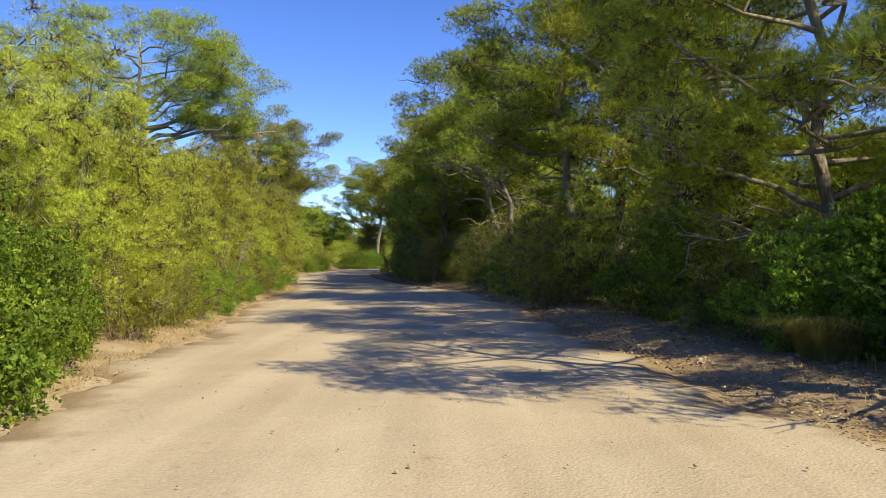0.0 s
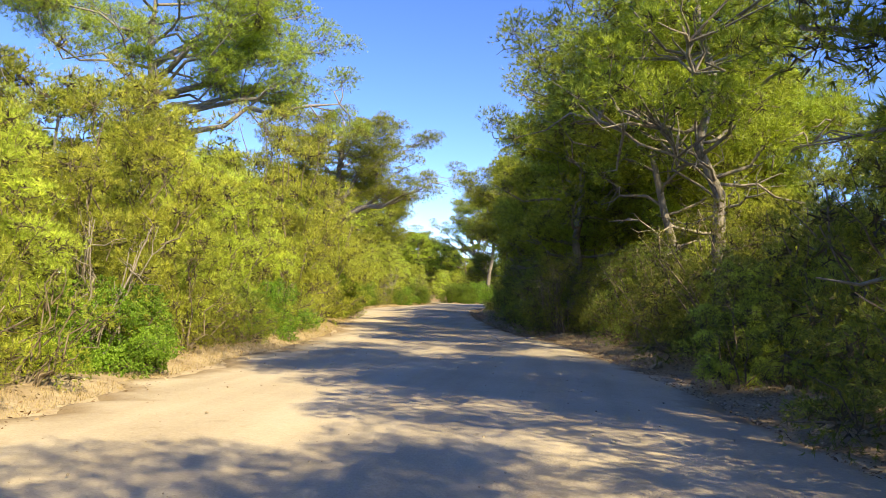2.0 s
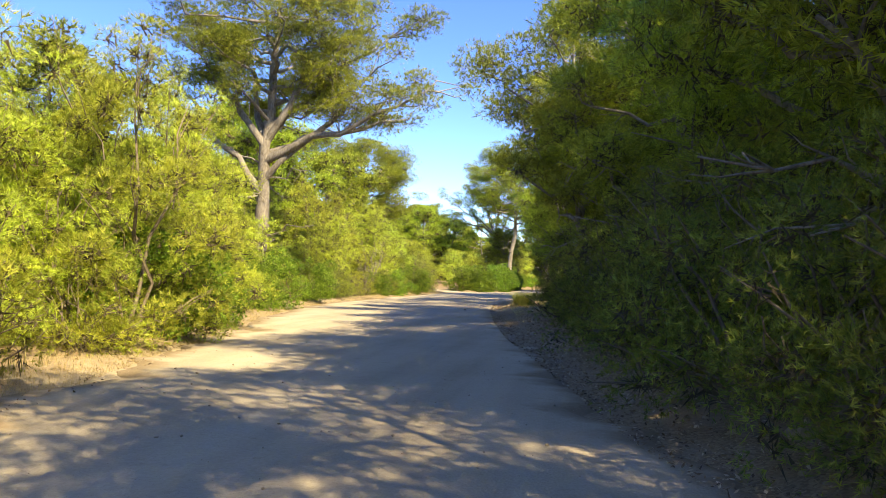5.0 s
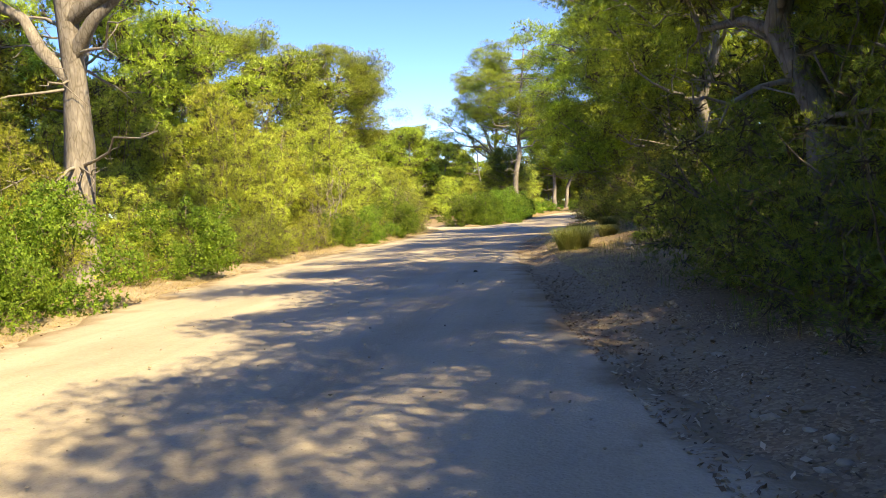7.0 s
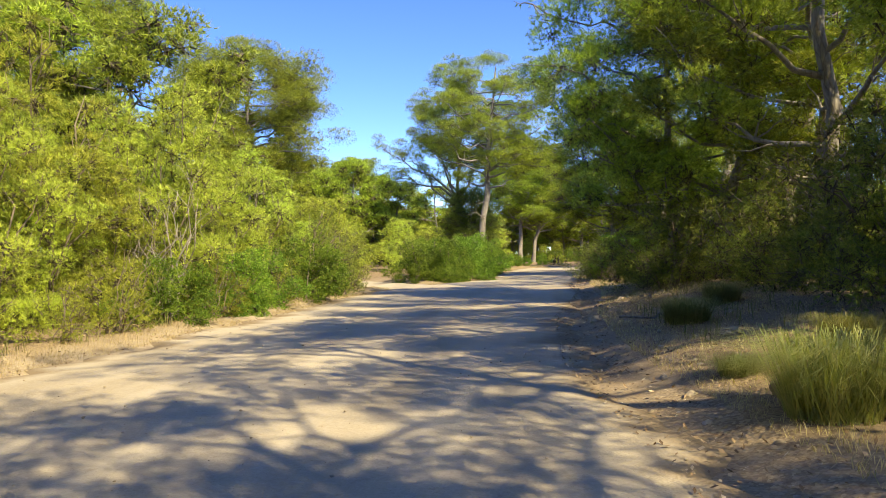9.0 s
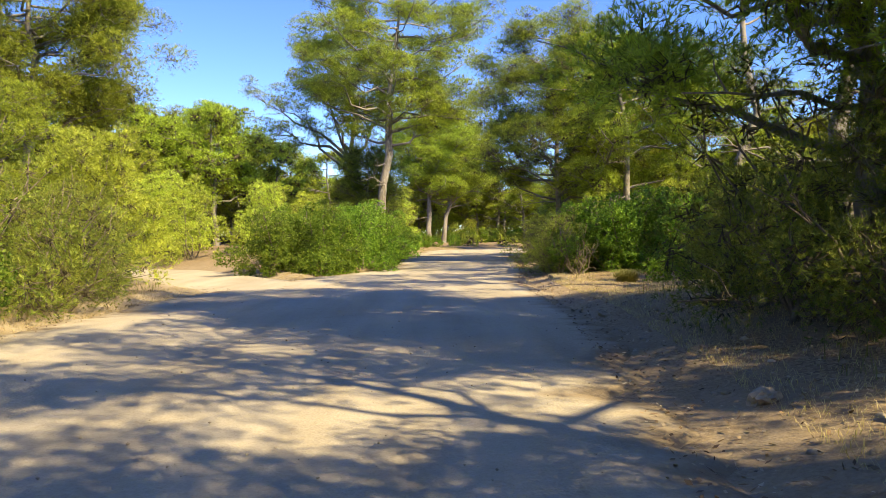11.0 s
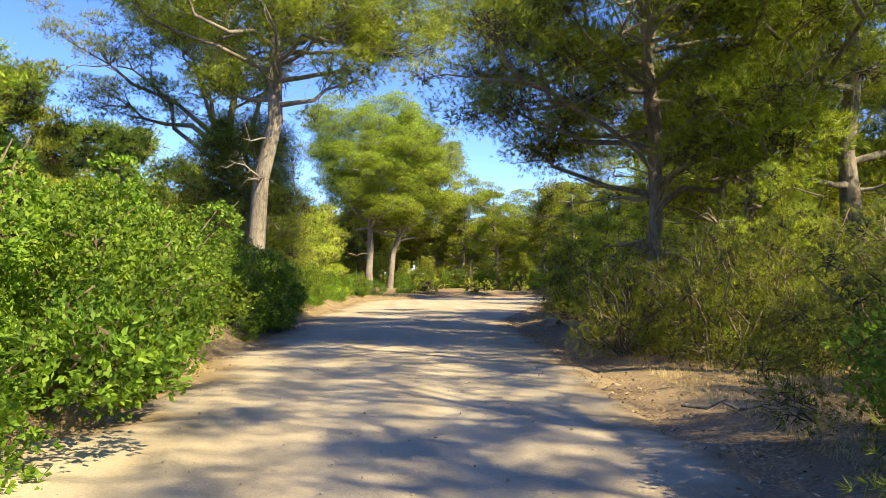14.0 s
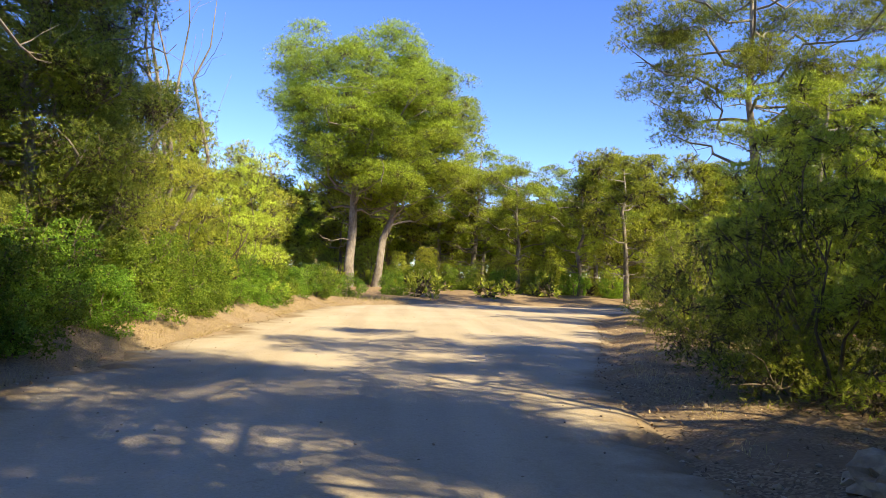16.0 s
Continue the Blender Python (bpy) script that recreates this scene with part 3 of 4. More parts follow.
stand(pine("round-crowned pine in the thick of the wood", 15.2, 6.5, 4.6, 0.27, 4, (0.5, 0), 42, 1, 1.15, 3, 0.7), -24.8, 110.4)
stand(pine("very tall straight pine with pale upper trunk", 17.2, 7.6, 5.2, 0.30, 5, (1.6, 0.4), 34, 1, 0.98, 9, 0.62, wob=0.006, dead_len=1.0,
           forks=((0.50, 4.4, -0.3, 7.9), (0.48, 3.2, 0.9, 8.8), (0.53, 5.0, 0.6, 8.9), (0.54, 2.8, -1.0, 9.6)), fork_r=0.25), -10.7, 124.0)
stand(pine("forked tall pine with spreading bare limbs", 16.0, 9.4, 5.4, 0.26, 6, (-0.8, 0.5), 18, 1, 0.9, 8, 0.6, shape="flat",
           forks=((0.30, -4.6, 0.3, 9.6), (0.36, -3.0, -1.0, 11.5), (0.42, -5.8, 1.0, 8.2), (0.38, -6.4, -0.6, 10.2), (0.45, 3.2, -0.8, 10.6), (0.44, -2.0, -1.8, 9.6))), -12.5, 132.6)
stand(pine("big round pine with two trunks by the clearing", 15.4, 5.4, 4.9, 0.28, 7, (0.6, 0.3), 46, 1, 1.15, 3, 0.62), -7.6, 160.0)
stand(pine("big round pine with leaning pale trunk by the clearing", 12.6, 4.4, 4.3, 0.24, 8, (1.6, 0.2), 32, 1, 1.1, 3, 0.62), -6.0, 161.0)
stand(pine("dark pine leaning over the road", 12.0, 3.2, 3.8, 0.18, 9, (0.3, 0.2), 34, 2, 0.95, 6,
           forks=((0.30, -2.8, -1.8, 4.6), (0.28, 1.8, -2.4, 4.4), (0.34, -1.2, -3.0, 5.2), (0.32, 3.0, 0.4, 4.8)), fork_r=0.24), -1.5, 114.0)
stand(pine("pine with long level branches over the verge", 14.5, 6.6, 4.6, 0.24, 10, (-0.5, 0.2), 22, 1, 0.95, 8, 0.5), 8.2, 142.0)
stand(pine("pine with a bright crown over the road's edge", 8.8, 3.0, 3.0, 0.18, 11, (-0.8, 0), 16, 1, 0.85, 4), -2.4, 57.5)
stand(pine("tall thin-leaved pale pine by the road", 9.4, 4.2, 2.7, 0.15, 12, (-1.0, -0.6), 17, 1, 0.6, 8, 0.7, forks=((0.36, -2.7, -0.4, 4.7), (0.38, -1.9, -1.6, 4.4), (0.44, -2.3, 1.0, 5.6), (0.5, -1.2, -1.9, 5.8)), fork_r=0.16), 2.95, 30.4)
stand(pine("dark dense juniper tree with brown patches beside the tall pine", 7.0, 0.7, 2.0, 0.17, 13, (0, 0), 42, 3, 0.8, 0, 0.8, JUNIPER, 0.9, "round"), -11.6, 128.4)

stand(pine("dark pine whose boughs hang over the bank", 10.5, 1.4, 3.4, 0.15, 14, (-0.4, 0.2), 24, 1, 0.95, 3), -2.9, 85.0)
# two added to dapple the road, crowns high so the bushes stay lit
stand(pine("tall pine with a high thin crown, added to shade the road", 14.6, 9.4, 3.0, 0.2, 16, (0.3, 0.2), 20, 1, 0.52, 8), 4.0, 97.2)
stand(pine("tall pine with a high thin crown, added to shade the road", 14.4, 9.8, 3.0, 0.2, 18, (0.3, 0.2), 18, 1, 0.52, 8), 3.0, 103.4)
stand(pine("pine with branches spread over the bushes", 11.5, 3.4, 3.3, 0.18, 20, (-0.3, 0.2), 20, 1, 0.85, 6), 7.4, 118.0)
# added as a shade caster for the road
stand(pine("tall pine with a high thin crown, added to shade the road", 13.0, 8.2, 2.9, 0.2, 23, (0.2, 0.2), 14, 1, 0.52, 8), -0.6, 63.4)
stand(pine("tall pine with a high crown beside the road", 14.0, 7.0, 3.2, 0.22, 25, (-0.3, 0.3), 18, 1, 0.85, 8), 6.6, 18.6)
stand(pine("pine with low drooping boughs and dead twigs over the verge", 8.6, 1.3, 3.0, 0.13, 28, (-0.4, 0.2), 34, 2, 0.8, 12), 5.6, 11.0)
# two open crowns added behind the bushes to break up the sunlight
stand(pine("tall pine with a thin open crown, added to dapple the road", 13.2, 6.6, 3.6, 0.19, 29, (0.3, 0.2), 20, 1, 0.5, 8), 3.6, 94.6)
stand(pine("tall pine with a thin open crown, added to dapple the road", 11.6, 6.4, 3.1, 0.18, 30, (0.2, 0.2), 20, 1, 0.5, 8), -0.3, 90.6)
stand(pine("dark pine with its crown over the verge", 8.8, 3.6, 2.6, 0.14, 31, (-0.3, 0), 20, 1, 0.75, 4), 3.6, 20.9)
stand(pine("slim pine on the shaded bank", 9.6, 2.2, 3.0, 0.18, 15, (0.2, 0.2), 18, 1, 0.9, 6), -1.9, 83.4)

# ---- thickets along the road ----
rng = np.random.default_rng(11)


def row(side, y0, y1, step, keys, gap, jitter, scales, heights=(0.9, 1.15), skip=()):
    y = y0
    while y < y1:
        yy = y + rng.uniform(-0.3, 0.3) * step
        x = (left_edge(yy) - gap if side < 0 else right_edge(yy) + gap) + rng.uniform(-jitter, jitter)
        key, s, hh, tn = keys[int(rng.integers(0, len(keys)))], rng.uniform(*scales), rng.uniform(*heights), rng.uniform(0, 360)
        if outside(np.array(x), np.array(yy)) > 0.5 * s and not any(a <= yy <= b for a, b in skip):
            place(key, x, yy, s, tn, hh)
        y += step


def group(key, spots, scale, height=1.0):
    for i, (x, y) in enumerate(spots):
        place(key + str(i % 2), x, y, scale * (0.92 + 0.16 * ((i * 7) % 5) / 4), i * 77.0, height)


Y3 = ["young0", "young1", "young2"]
F2 = ["youngfar0", "youngfar1"]
# beside the road where it begins, up to the junction: low front row, young pines, taller ones behind
row(-1, 5, 92, 2.3, ["heath0", "heath1", "lentisk0", "lentisk1", "heath0"], 0.95, 0.25, (0.6, 1.0))
row(-1, 6, 28, 2.1, Y3, 2.05, 0.45, (0.65, 1.05), (0.8, 1.25))
row(-1, 28, 48, 2.1, Y3, 2.2, 0.5, (0.8, 1.35), (0.85, 1.25))
row(-1, 48, 92, 2.2, Y3, 2.7, 0.6, (0.5, 0.95), (0.8, 1.2))
row(-1, 3, 48, 3.0, F2, 5.2, 0.8, (1.0, 1.3))
row(-1, 48, 60, 2.6, Y3, 5.0, 0.8, (0.9, 1.1))
row(-1, 67, 92, 2.4, Y3, 4.8, 0.6, (0.92, 1.2))
row(-1, 48, 96, 3.2, F2 + ["farpine0"], 8.0, 1.2, (0.85, 1.15), skip=((60, 67),))
row(-1, 0, 98, 4.5, ["farpine0", "farpine1", "youngfar0"], 10.0, 2.0, (0.6, 0.8))
row(-1, 10, 98, 6.5, ["farpine0", "farpine1"], 17.0, 4.0, (0.7, 0.9))
group("heath", [(-5.1, 14.4), (-5.4, 16.3), (-6.0, 20.1), (-6.3, 22.1), (-6.8, 26.8), (-7.0, 29.4), (-7.6, 34.0)], 0.95)
group("lentisk", [(-5.6, 18.2), (-6.7, 24.6), (-7.2, 31.8)], 0.6)
group("lentisk", [(-5.0, 8.2), (-5.5, 9.8), (-5.2, 6.8), (-6.2, 8.6)], 0.85)
for i, (x, y, k) in enumerate([(-10.7, 47.4, 1.05), (-11.6, 50.2, 1.15), (-12.4, 52.4, 1.1), (-10.0, 45.4, 1.1)]):
    place(Y3[i % 3], x, y, k, i * 95.0)
for i, (x, y, k) in enumerate([(-7.4, 15.4, 1.35), (-7.0, 12.4, 1.1), (-8.6, 18.6, 1.35)]):
    place(Y3[(i + 1) % 3], x, y, k, i * 95.0)
# the mound of lentisk between the side track and the road
group("lentisk", [(-12.7, 102.6), (-11.4, 103.6), (-10.2, 105.4), (-9.9, 107.2), (-12.6, 105.0), (-11.0, 106.6), (-12.4, 108.2), (-10.6, 109.0), (-10.3, 110.4), (-10.5, 111.8), (-11.6, 110.8)], 1.1)
group("lentisk", [(-12.4, 112.6), (-12.6, 115.4), (-11.8, 117.6), (-10.9, 119.2), (-10.3, 121.0), (-10.0, 124.2), (-10.2, 125.8), (-12.0, 121.6), (-10.1, 128.6), (-12.4, 124.4), (-10.3, 131.0)], 0.74)
group("young", [(-9.9, 138.5), (-11.2, 135.0), (-10.4, 142.0), (-12.5, 139.0), (-11.6, 131.5)], 1.1)
group("lentisk", [(-9.9, 134.0), (-9.6, 144.4), (-8.6, 147.6), (-7.2, 150.4), (-9.9, 140.2), (-5.0, 153.4)], 0.6)
group("youngfar", [(-18.4, 101.4), (-20.4, 104.2), (-23.0, 105.8), (-18.0, 111.0), (-19.6, 113.0), (-21.4, 113.6), (-23.4, 114.2), (-16.8, 97.6), (-20.4, 116.0), (-25.5, 116.0)], 0.85)
group("youngfar", [(-15.0, 112.0), (-16.2, 118.0), (-17.0, 124.0), (-15.6, 128.0), (-18.0, 132.0), (-14.6, 121.0), (-15.5, 136.0), (-17.0, 142.0), (-13.5, 146.0), (-12.0, 150.0)], 0.8)
row(-1, 98, 150, 4.5, ["farpine0", "farpine1", "youngfar0"], 15.0, 2.0, (0.55, 0.75))
row(-1, 98, 150, 4.5, ["farpine0", "farpine1"], 22.0, 3.0, (0.65, 0.85))
row(-1, 121, 147, 2.1, ["lentisk0", "lentisk1"], 1.0, 0.2, (0.5, 0.7))
group("juniper", [(-14.4, 91.8), (-14.9, 93.0), (-15.6, 92.0)], 1.0)
group("lentisk", [(-14.2, 77.4), (-14.1, 80.6), (-14.3, 82.8)], 0.72)
place("juniper0", -14.5, 88.2, 1.3, 40)
place("juniper1", -13.9, 90.0, 1.0, 140)
place("juniper1", -14.4, 70.8, 0.68, 80)
place("juniper0", -14.5, 69.4, 0.6, 10)
# beside the road on the sun's side
row(1, 28.5, 62, 2.8, ["juniper0", "juniper1", "lentisk0", "heath0"], 2.2, 0.4, (0.7, 1.0))
row(1, 8, 26, 3.0, ["juniper0", "juniper1"], 5.0, 0.5, (0.7, 0.9))
row(1, 28, 62, 3.0, Y3 + ["juniper0"], 3.4, 0.5, (0.75, 1.0))
row(1, 10, 17, 3.6, ["pine0", "pine1", "pine2"], 7.0, 0.5, (0.55, 0.65))
for i, (x, y, k) in enumerate([(4.7, 21.4, 0.95), (5.5, 17.8, 0.88), (7.6, 23.0, 0.8)]):
    place("pine" + str(i), x, y, k, i * 111.0)
row(1, 7, 30, 2.3, ["juniper0", "juniper1", "lentisk0", "lentisk1"], 3.6, 0.5, (0.85, 1.2), skip=((22.5, 27.5),))
row(1, 9, 24.5, 1.9, ["juniper0", "juniper1", "lentisk0", "young1", "juniper0"], 1.9, 0.3, (0.75, 1.1), skip=((20.5, 25),))
row(1, 6, 30, 2.4, F2, 6.8, 0.6, (0.75, 1.0))
row(1, 8, 30, 3.2, F2, 8.2, 0.6, (0.55, 0.75))
row(1, 37.5, 41, 3.4, ["fullpine0", "fullpine1", "fullpine2"], 4.8, 0.6, (1.0, 1.15))
row(1, 37, 56, 3.6, ["fullpine0", "fullpine1", "fullpine2"], 5.4, 0.6, (0.88, 1.04))
# unseen row, added to keep the right verge in shade
row(1, 0, 9, 2.2, F2, 4.2, 0.4, (0.85, 1.05))
row(1, 56, 74, 2.8, F2, 5.6, 0.6, (0.7, 1.0))
row(1, 57, 60.6, 3.4, ["pine0", "pine1", "pine2"], 3.6, 0.4, (1.0, 1.15))
row(1, 71, 84, 4.6, ["pine0", "pine1", "pine2"], 5.2, 0.8, (0.9, 1.15))
row(1, 26, 150, 6.0, ["farpine0", "farpine1"], 11.0, 1.6, (0.55, 0.75), skip=((84, 99), (112, 122)))
row(1, 6, 150, 5.0, F2, 14.5, 2.5, (0.6, 0.9), skip=((86, 97),))
for i, (x, y, k) in enumerate([(5.0, 5.3, 0.85), (5.6, 108.2, 0.8), (0.2, 84.2, 1.05), (5.6, 113.4, 0.9), (6.2, 135.0, 0.8)]):
    place("pine" + str(i % 3), x, y, k, i * 63.0)
row(1, 62, 96, 3.0, ["lentisk1", "juniper0", "juniper1"], 4.4, 0.6, (0.8, 1.1))
place("fullpine0", -1.5, 71.2, 1.08, 40)
place("juniper0", -2.4, 70.3, 1.1, 15)
place("fullpine1", 0.2, 44.6, 0.95, 130)
place("fullpine2", 0.0, 40.8, 1.0, 220)
group("juniper", [(-0.6, 39.5), (-0.9, 41.0), (-1.2, 42.4), (-0.2, 38.4), (-1.8, 46.6), (-2.2, 48.4), (-1.4, 44.6)], 1.15)
group("juniper", [(-2.4, 77.8), (-2.0, 79.6), (-1.8, 76.0), (-2.4, 72.6), (-2.0, 74.2), (-1.4, 71.0)], 1.2)
group("juniper", [(-3.5, 83.5), (-3.0, 84.4), (-3.8, 84.9), (-2.2, 83.4)], 1.1)
for i, (x, y, k) in enumerate([(-15.7, 80.4, 1.25), (-16.3, 84.0, 1.25), (-16.0, 87.6, 1.1), (-17.0, 77.0, 1.3)]):
    place(Y3[i % 3], x, y, k, i * 95.0)
place("fullpine0", -1.2, 50.2, 0.95, 300)
place("fullpine1", -0.5, 57.4, 0.95, 10)
place("fullpine2", 1.6, 112.4, 1.15, 60)
place("young0", 4.4, 26.4, 0.95, 10)
place("young2", 5.2, 28.2, 1.0, 150)
group("juniper", [(2.9, 19.5), (3.4, 20.2), (2.9, 21.3)], 1.1)
group("juniper", [(2.2, 31.4), (2.9, 32.8), (1.6, 33.2), (3.4, 31.2), (1.2, 35.6), (0.9, 37.2)], 1.0)
group("juniper", [(-2.6, 58.2), (-2.0, 59.6), (-2.5, 61.0), (-1.4, 60.4), (-2.2, 57.0)], 1.3)
group("youngfar", [(-9.6, 166.5), (-7.2, 168.5), (-4.6, 167.0), (-2.2, 168.0), (-11.5, 165.0), (0.6, 166.0)], 0.5)
place("young1", 2.05, 25.7, 0.42, 20)
place("young0", 2.7, 23.6, 0.40, 200)
place("young2", -3.4, 66.4, 0.34, 80)
for i, (x, y, k) in enumerate([(-0.6, 104.2, 0.45), (0.4, 106.8, 0.5), (-0.1, 102.2, 0.5)]):
    place(Y3[i], x, y, k, i * 80.0)
for i, (x, y, k) in enumerate([(6.4, 169.0, 0.75), (7.4, 175.0, 1.0), (8.8, 181.0, 1.0), (5.0, 171.0, 0.7)]):
    place(F2[i % 2], x, y, k, i * 80.0)
group("pine", [(-21.4, 79.5), (-22.6, 84.0), (-19.4, 88.5), (-21.4, 93.5), (-20.2, 99.0), (-26.0, 75.0), (-27.0, 81.0)], 0.62)
for i, x in enumerate(np.arange(-20, 32, 2.3)):
    place(F2[i % 2], x + rng.uniform(-0.5, 0.5), 180.0 + rng.uniform(-1, 1), rng.uniform(0.8, 1.1), i * 70.0)
group("juniper", [(-3.4, 86.8), (-3.0, 88.2), (-1.4, 87.6), (-2.8, 85.4)], 0.9)
group("lentisk", [(-10.5, 118.4), (-9.9, 119.8), (-10.8, 120.6), (-10.1, 121.5), (-9.9, 117.0)], 0.92)
group("pine", [(1.8, 117.0), (3.4, 121.5)], 1.1)
row(1, 24, 50, 2.6, F2, 6.4, 0.5, (0.55, 0.75))
row(1, 16, 60, 3.4, F2, 18.5, 1.5, (0.9, 1.2))
group("juniper", [(-1.6, 92.3), (-1.9, 91.0), (-1.0, 93.4), (-2.0, 90.0), (-2.2, 80.0), (-1.6, 82.0)], 0.8)
group("farpine", [(9.5, 150.5), (14.0, 147.0), (8.5, 158.5), (18.5, 151.0), (11.0, 141.5)], 0.92)
group("juniper", [(-2.6, 102.6), (-1.6, 104.0), (-0.9, 106.6), (-1.6, 109.9), (-1.5, 111.8), (-0.4, 108.2)], 0.9)
group("lentisk", [(-2.2, 100.4), (-0.7, 100.2), (-1.4, 101.8), (0.8, 100.0), (-0.2, 101.6)], 1.15)
group("youngfar", [(-16.0, 97.0), (-18.0, 99.5), (-27.0, 115.0), (-25.5, 104.0), (-22.0, 100.0)], 1.0)
group("farpine", [(-26.0, 128.0), (-30.0, 124.0), (-23.0, 134.0), (-21.0, 126.0), (-28.0, 119.0), (-20.0, 140.0), (-17.0, 152.0), (-24.0, 148.0), (-32.0, 132.0), (-27.0, 138.0), (-24.5, 122.0)], 1.05)
group("juniper", [(-0.4, 110.4), (0.6, 109.2), (0.9, 106.0), (0.4, 112.6)], 1.1)
group("young", [(-0.2, 111.6), (0.3, 118.3), (0.2, 121.6), (0.2, 124.6), (1.4, 127.6), (-0.6, 123.0)], 0.8)
group("juniper", [(-0.8, 116.0), (-0.3, 119.4), (-0.6, 122.6), (-0.2, 126.0), (1.3, 131.0), (2.8, 137.0)], 0.95)
group("young", [(2.0, 131.6), (3.4, 135.5), (4.6, 140.0), (6.0, 144.5), (7.8, 148.5)], 0.72)
row(1, 96, 150, 3.2, F2, 6.5, 1.0, (0.7, 0.9))
group("juniper", [(3.0, 28.0), (3.6, 29.2), (2.4, 28.8), (4.2, 27.4), (3.4, 26.6)], 1.2)
group("juniper", [(-2.2, 51.3), (-2.6, 55.6), (-1.4, 52.4), (0.5, 47.2)], 0.95)
group("juniper", [(-3.8, 100.1), (-4.0, 101.4), (-3.0, 101.6)], 0.85)
stand(dead_bush("dry brown twigs hanging in the edge of the bushes", 1.3, 0.8, 36, 10, TWIG), -3.3, 99.5)
group("lentisk", [(-3.0, 100.6), (-2.6, 103.6)], 0.8)
group("juniper", [(-3.1, 103.4), (-2.9, 105.0), (-3.2, 101.8)], 0.75)
group("heath", [(-2.7, 111.6), (-1.9, 110.6), (-2.4, 112.8), (-1.2, 110.0)], 1.2)
stand(pine("dark-trunked pine leaning over the shaded verge", 10.0, 3.8, 3.0, 0.12, 27, (-1.6, 0.3), 22, 1, 0.85, 6), 2.9, 34.6)
for i, (x, y, k) in enumerate([(0.4, 168.0, 1.15), (3.4, 166.0, 1.0), (7.0, 163.6, 0.95), (10.4, 164.6, 1.0)]):
    place("pine" + str(i % 3), x, y, k, i * 63.0)
# the wood that closes the view beyond the clearing
for i, x in enumerate(np.arange(-34, 44, 4.0)):
    for j, d in enumerate((0.0, 5.0, 12.0)):
        yy = 166.0 + d + 0.10 * max(x, 0) + rng.uniform(-1.5, 1.5) + (0 if x > -12 else -6)
        place(["youngfar", "farpine", "farpine", "farpine"][j] + str((i + j) % 2), x + rng.uniform(-1.2, 1.2), yy, rng.uniform(0.75, 1.05) * (0.7 if j == 0 else 1.0), i * 50.0)
for i, x in enumerate(np.arange(-34, 44, 2.3)):
    yy = 173.0 + 0.1 * max(x, 0) + rng.uniform(-1, 1) + (0 if x > -12 else -6)
    place(F2[i % 2], x + rng.uniform(-0.6, 0.6), yy, rng.uniform(0.55, 0.75), i * 70.0)
for i, x in enumerate(np.arange(-5, 20, 2.4)):
    place("lentisk" + str(i % 2), x + rng.uniform(-0.5, 0.5), 163.5 + 0.1 * max(x, 0) + rng.uniform(-0.6, 0.6), rng.uniform(0.6, 0.95), i * 40.0)


# ---- far woods all round and the scrub under them, each one mass ----
far, stems = [], []
for k in range(520):
    side, d = rng.random(), rng.uniform(0, 1)
    if side < 0.33:
        x, y = -31 - 45 * d, rng.uniform(-50, 235)
    elif side < 0.62:
        x, y = 20 + 42 * d, rng.uniform(-50, 235)
    else:
        x, y = rng.uniform(-65, 55), (190 + 30 * d if rng.random() < 0.75 else -40 - 20 * d)
    z, h = gz(x, y), rng.uniform(6.0, 9.5)
    stems.append(tube(bent(rng, (x, y, z - 0.2), (x, y, z + h * 0.8), 3, 0.02), (0.2, 0.14, 0.05), 5))
    for q in range(4):
        r = rng.uniform(1.3, 2.3)
        far.append((x + rng.normal(0, 1.0), y + rng.normal(0, 1.0), z + h * (0.42 + 0.15 * q), r, r, r * 0.7))
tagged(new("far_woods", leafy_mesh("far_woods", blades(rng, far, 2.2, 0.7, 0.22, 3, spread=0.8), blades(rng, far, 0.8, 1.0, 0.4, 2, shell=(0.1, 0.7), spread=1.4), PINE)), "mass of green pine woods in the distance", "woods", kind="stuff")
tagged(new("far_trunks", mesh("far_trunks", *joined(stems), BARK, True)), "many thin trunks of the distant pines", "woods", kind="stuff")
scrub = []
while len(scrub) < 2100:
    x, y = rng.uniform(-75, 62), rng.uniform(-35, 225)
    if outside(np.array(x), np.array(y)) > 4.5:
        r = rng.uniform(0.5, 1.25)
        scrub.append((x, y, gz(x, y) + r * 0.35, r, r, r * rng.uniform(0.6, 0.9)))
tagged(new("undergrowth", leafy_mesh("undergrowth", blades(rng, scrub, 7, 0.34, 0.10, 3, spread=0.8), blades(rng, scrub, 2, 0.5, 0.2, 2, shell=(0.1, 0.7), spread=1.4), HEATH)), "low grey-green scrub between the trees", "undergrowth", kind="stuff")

# ---- dead wood ----
stand(dead_bush("bare dry bush with pale thin stems in the thicket", 2.9, 1.1, 31, 11), -15.0, 79.0)
stand(dead_bush("leafless brown bush hanging under the pines", 1.7, 0.9, 32, 12, TWIG), -0.4, 38.4)
stand(dead_bush("dry twiggy bush at the edge of the wood", 0.8, 0.6, 33, 9, TWIG), -3.4, 102.4)
stand(dead_bush("dry pale bush among young pines", 2.2, 0.9, 34, 9), -6.8, 24.0)
stand(dead_bush("dead tree with bare pinkish branches", 10.2, 2.2, 35, 6, BARK, "dead_tree", "tree"), -11.9, 136.6)


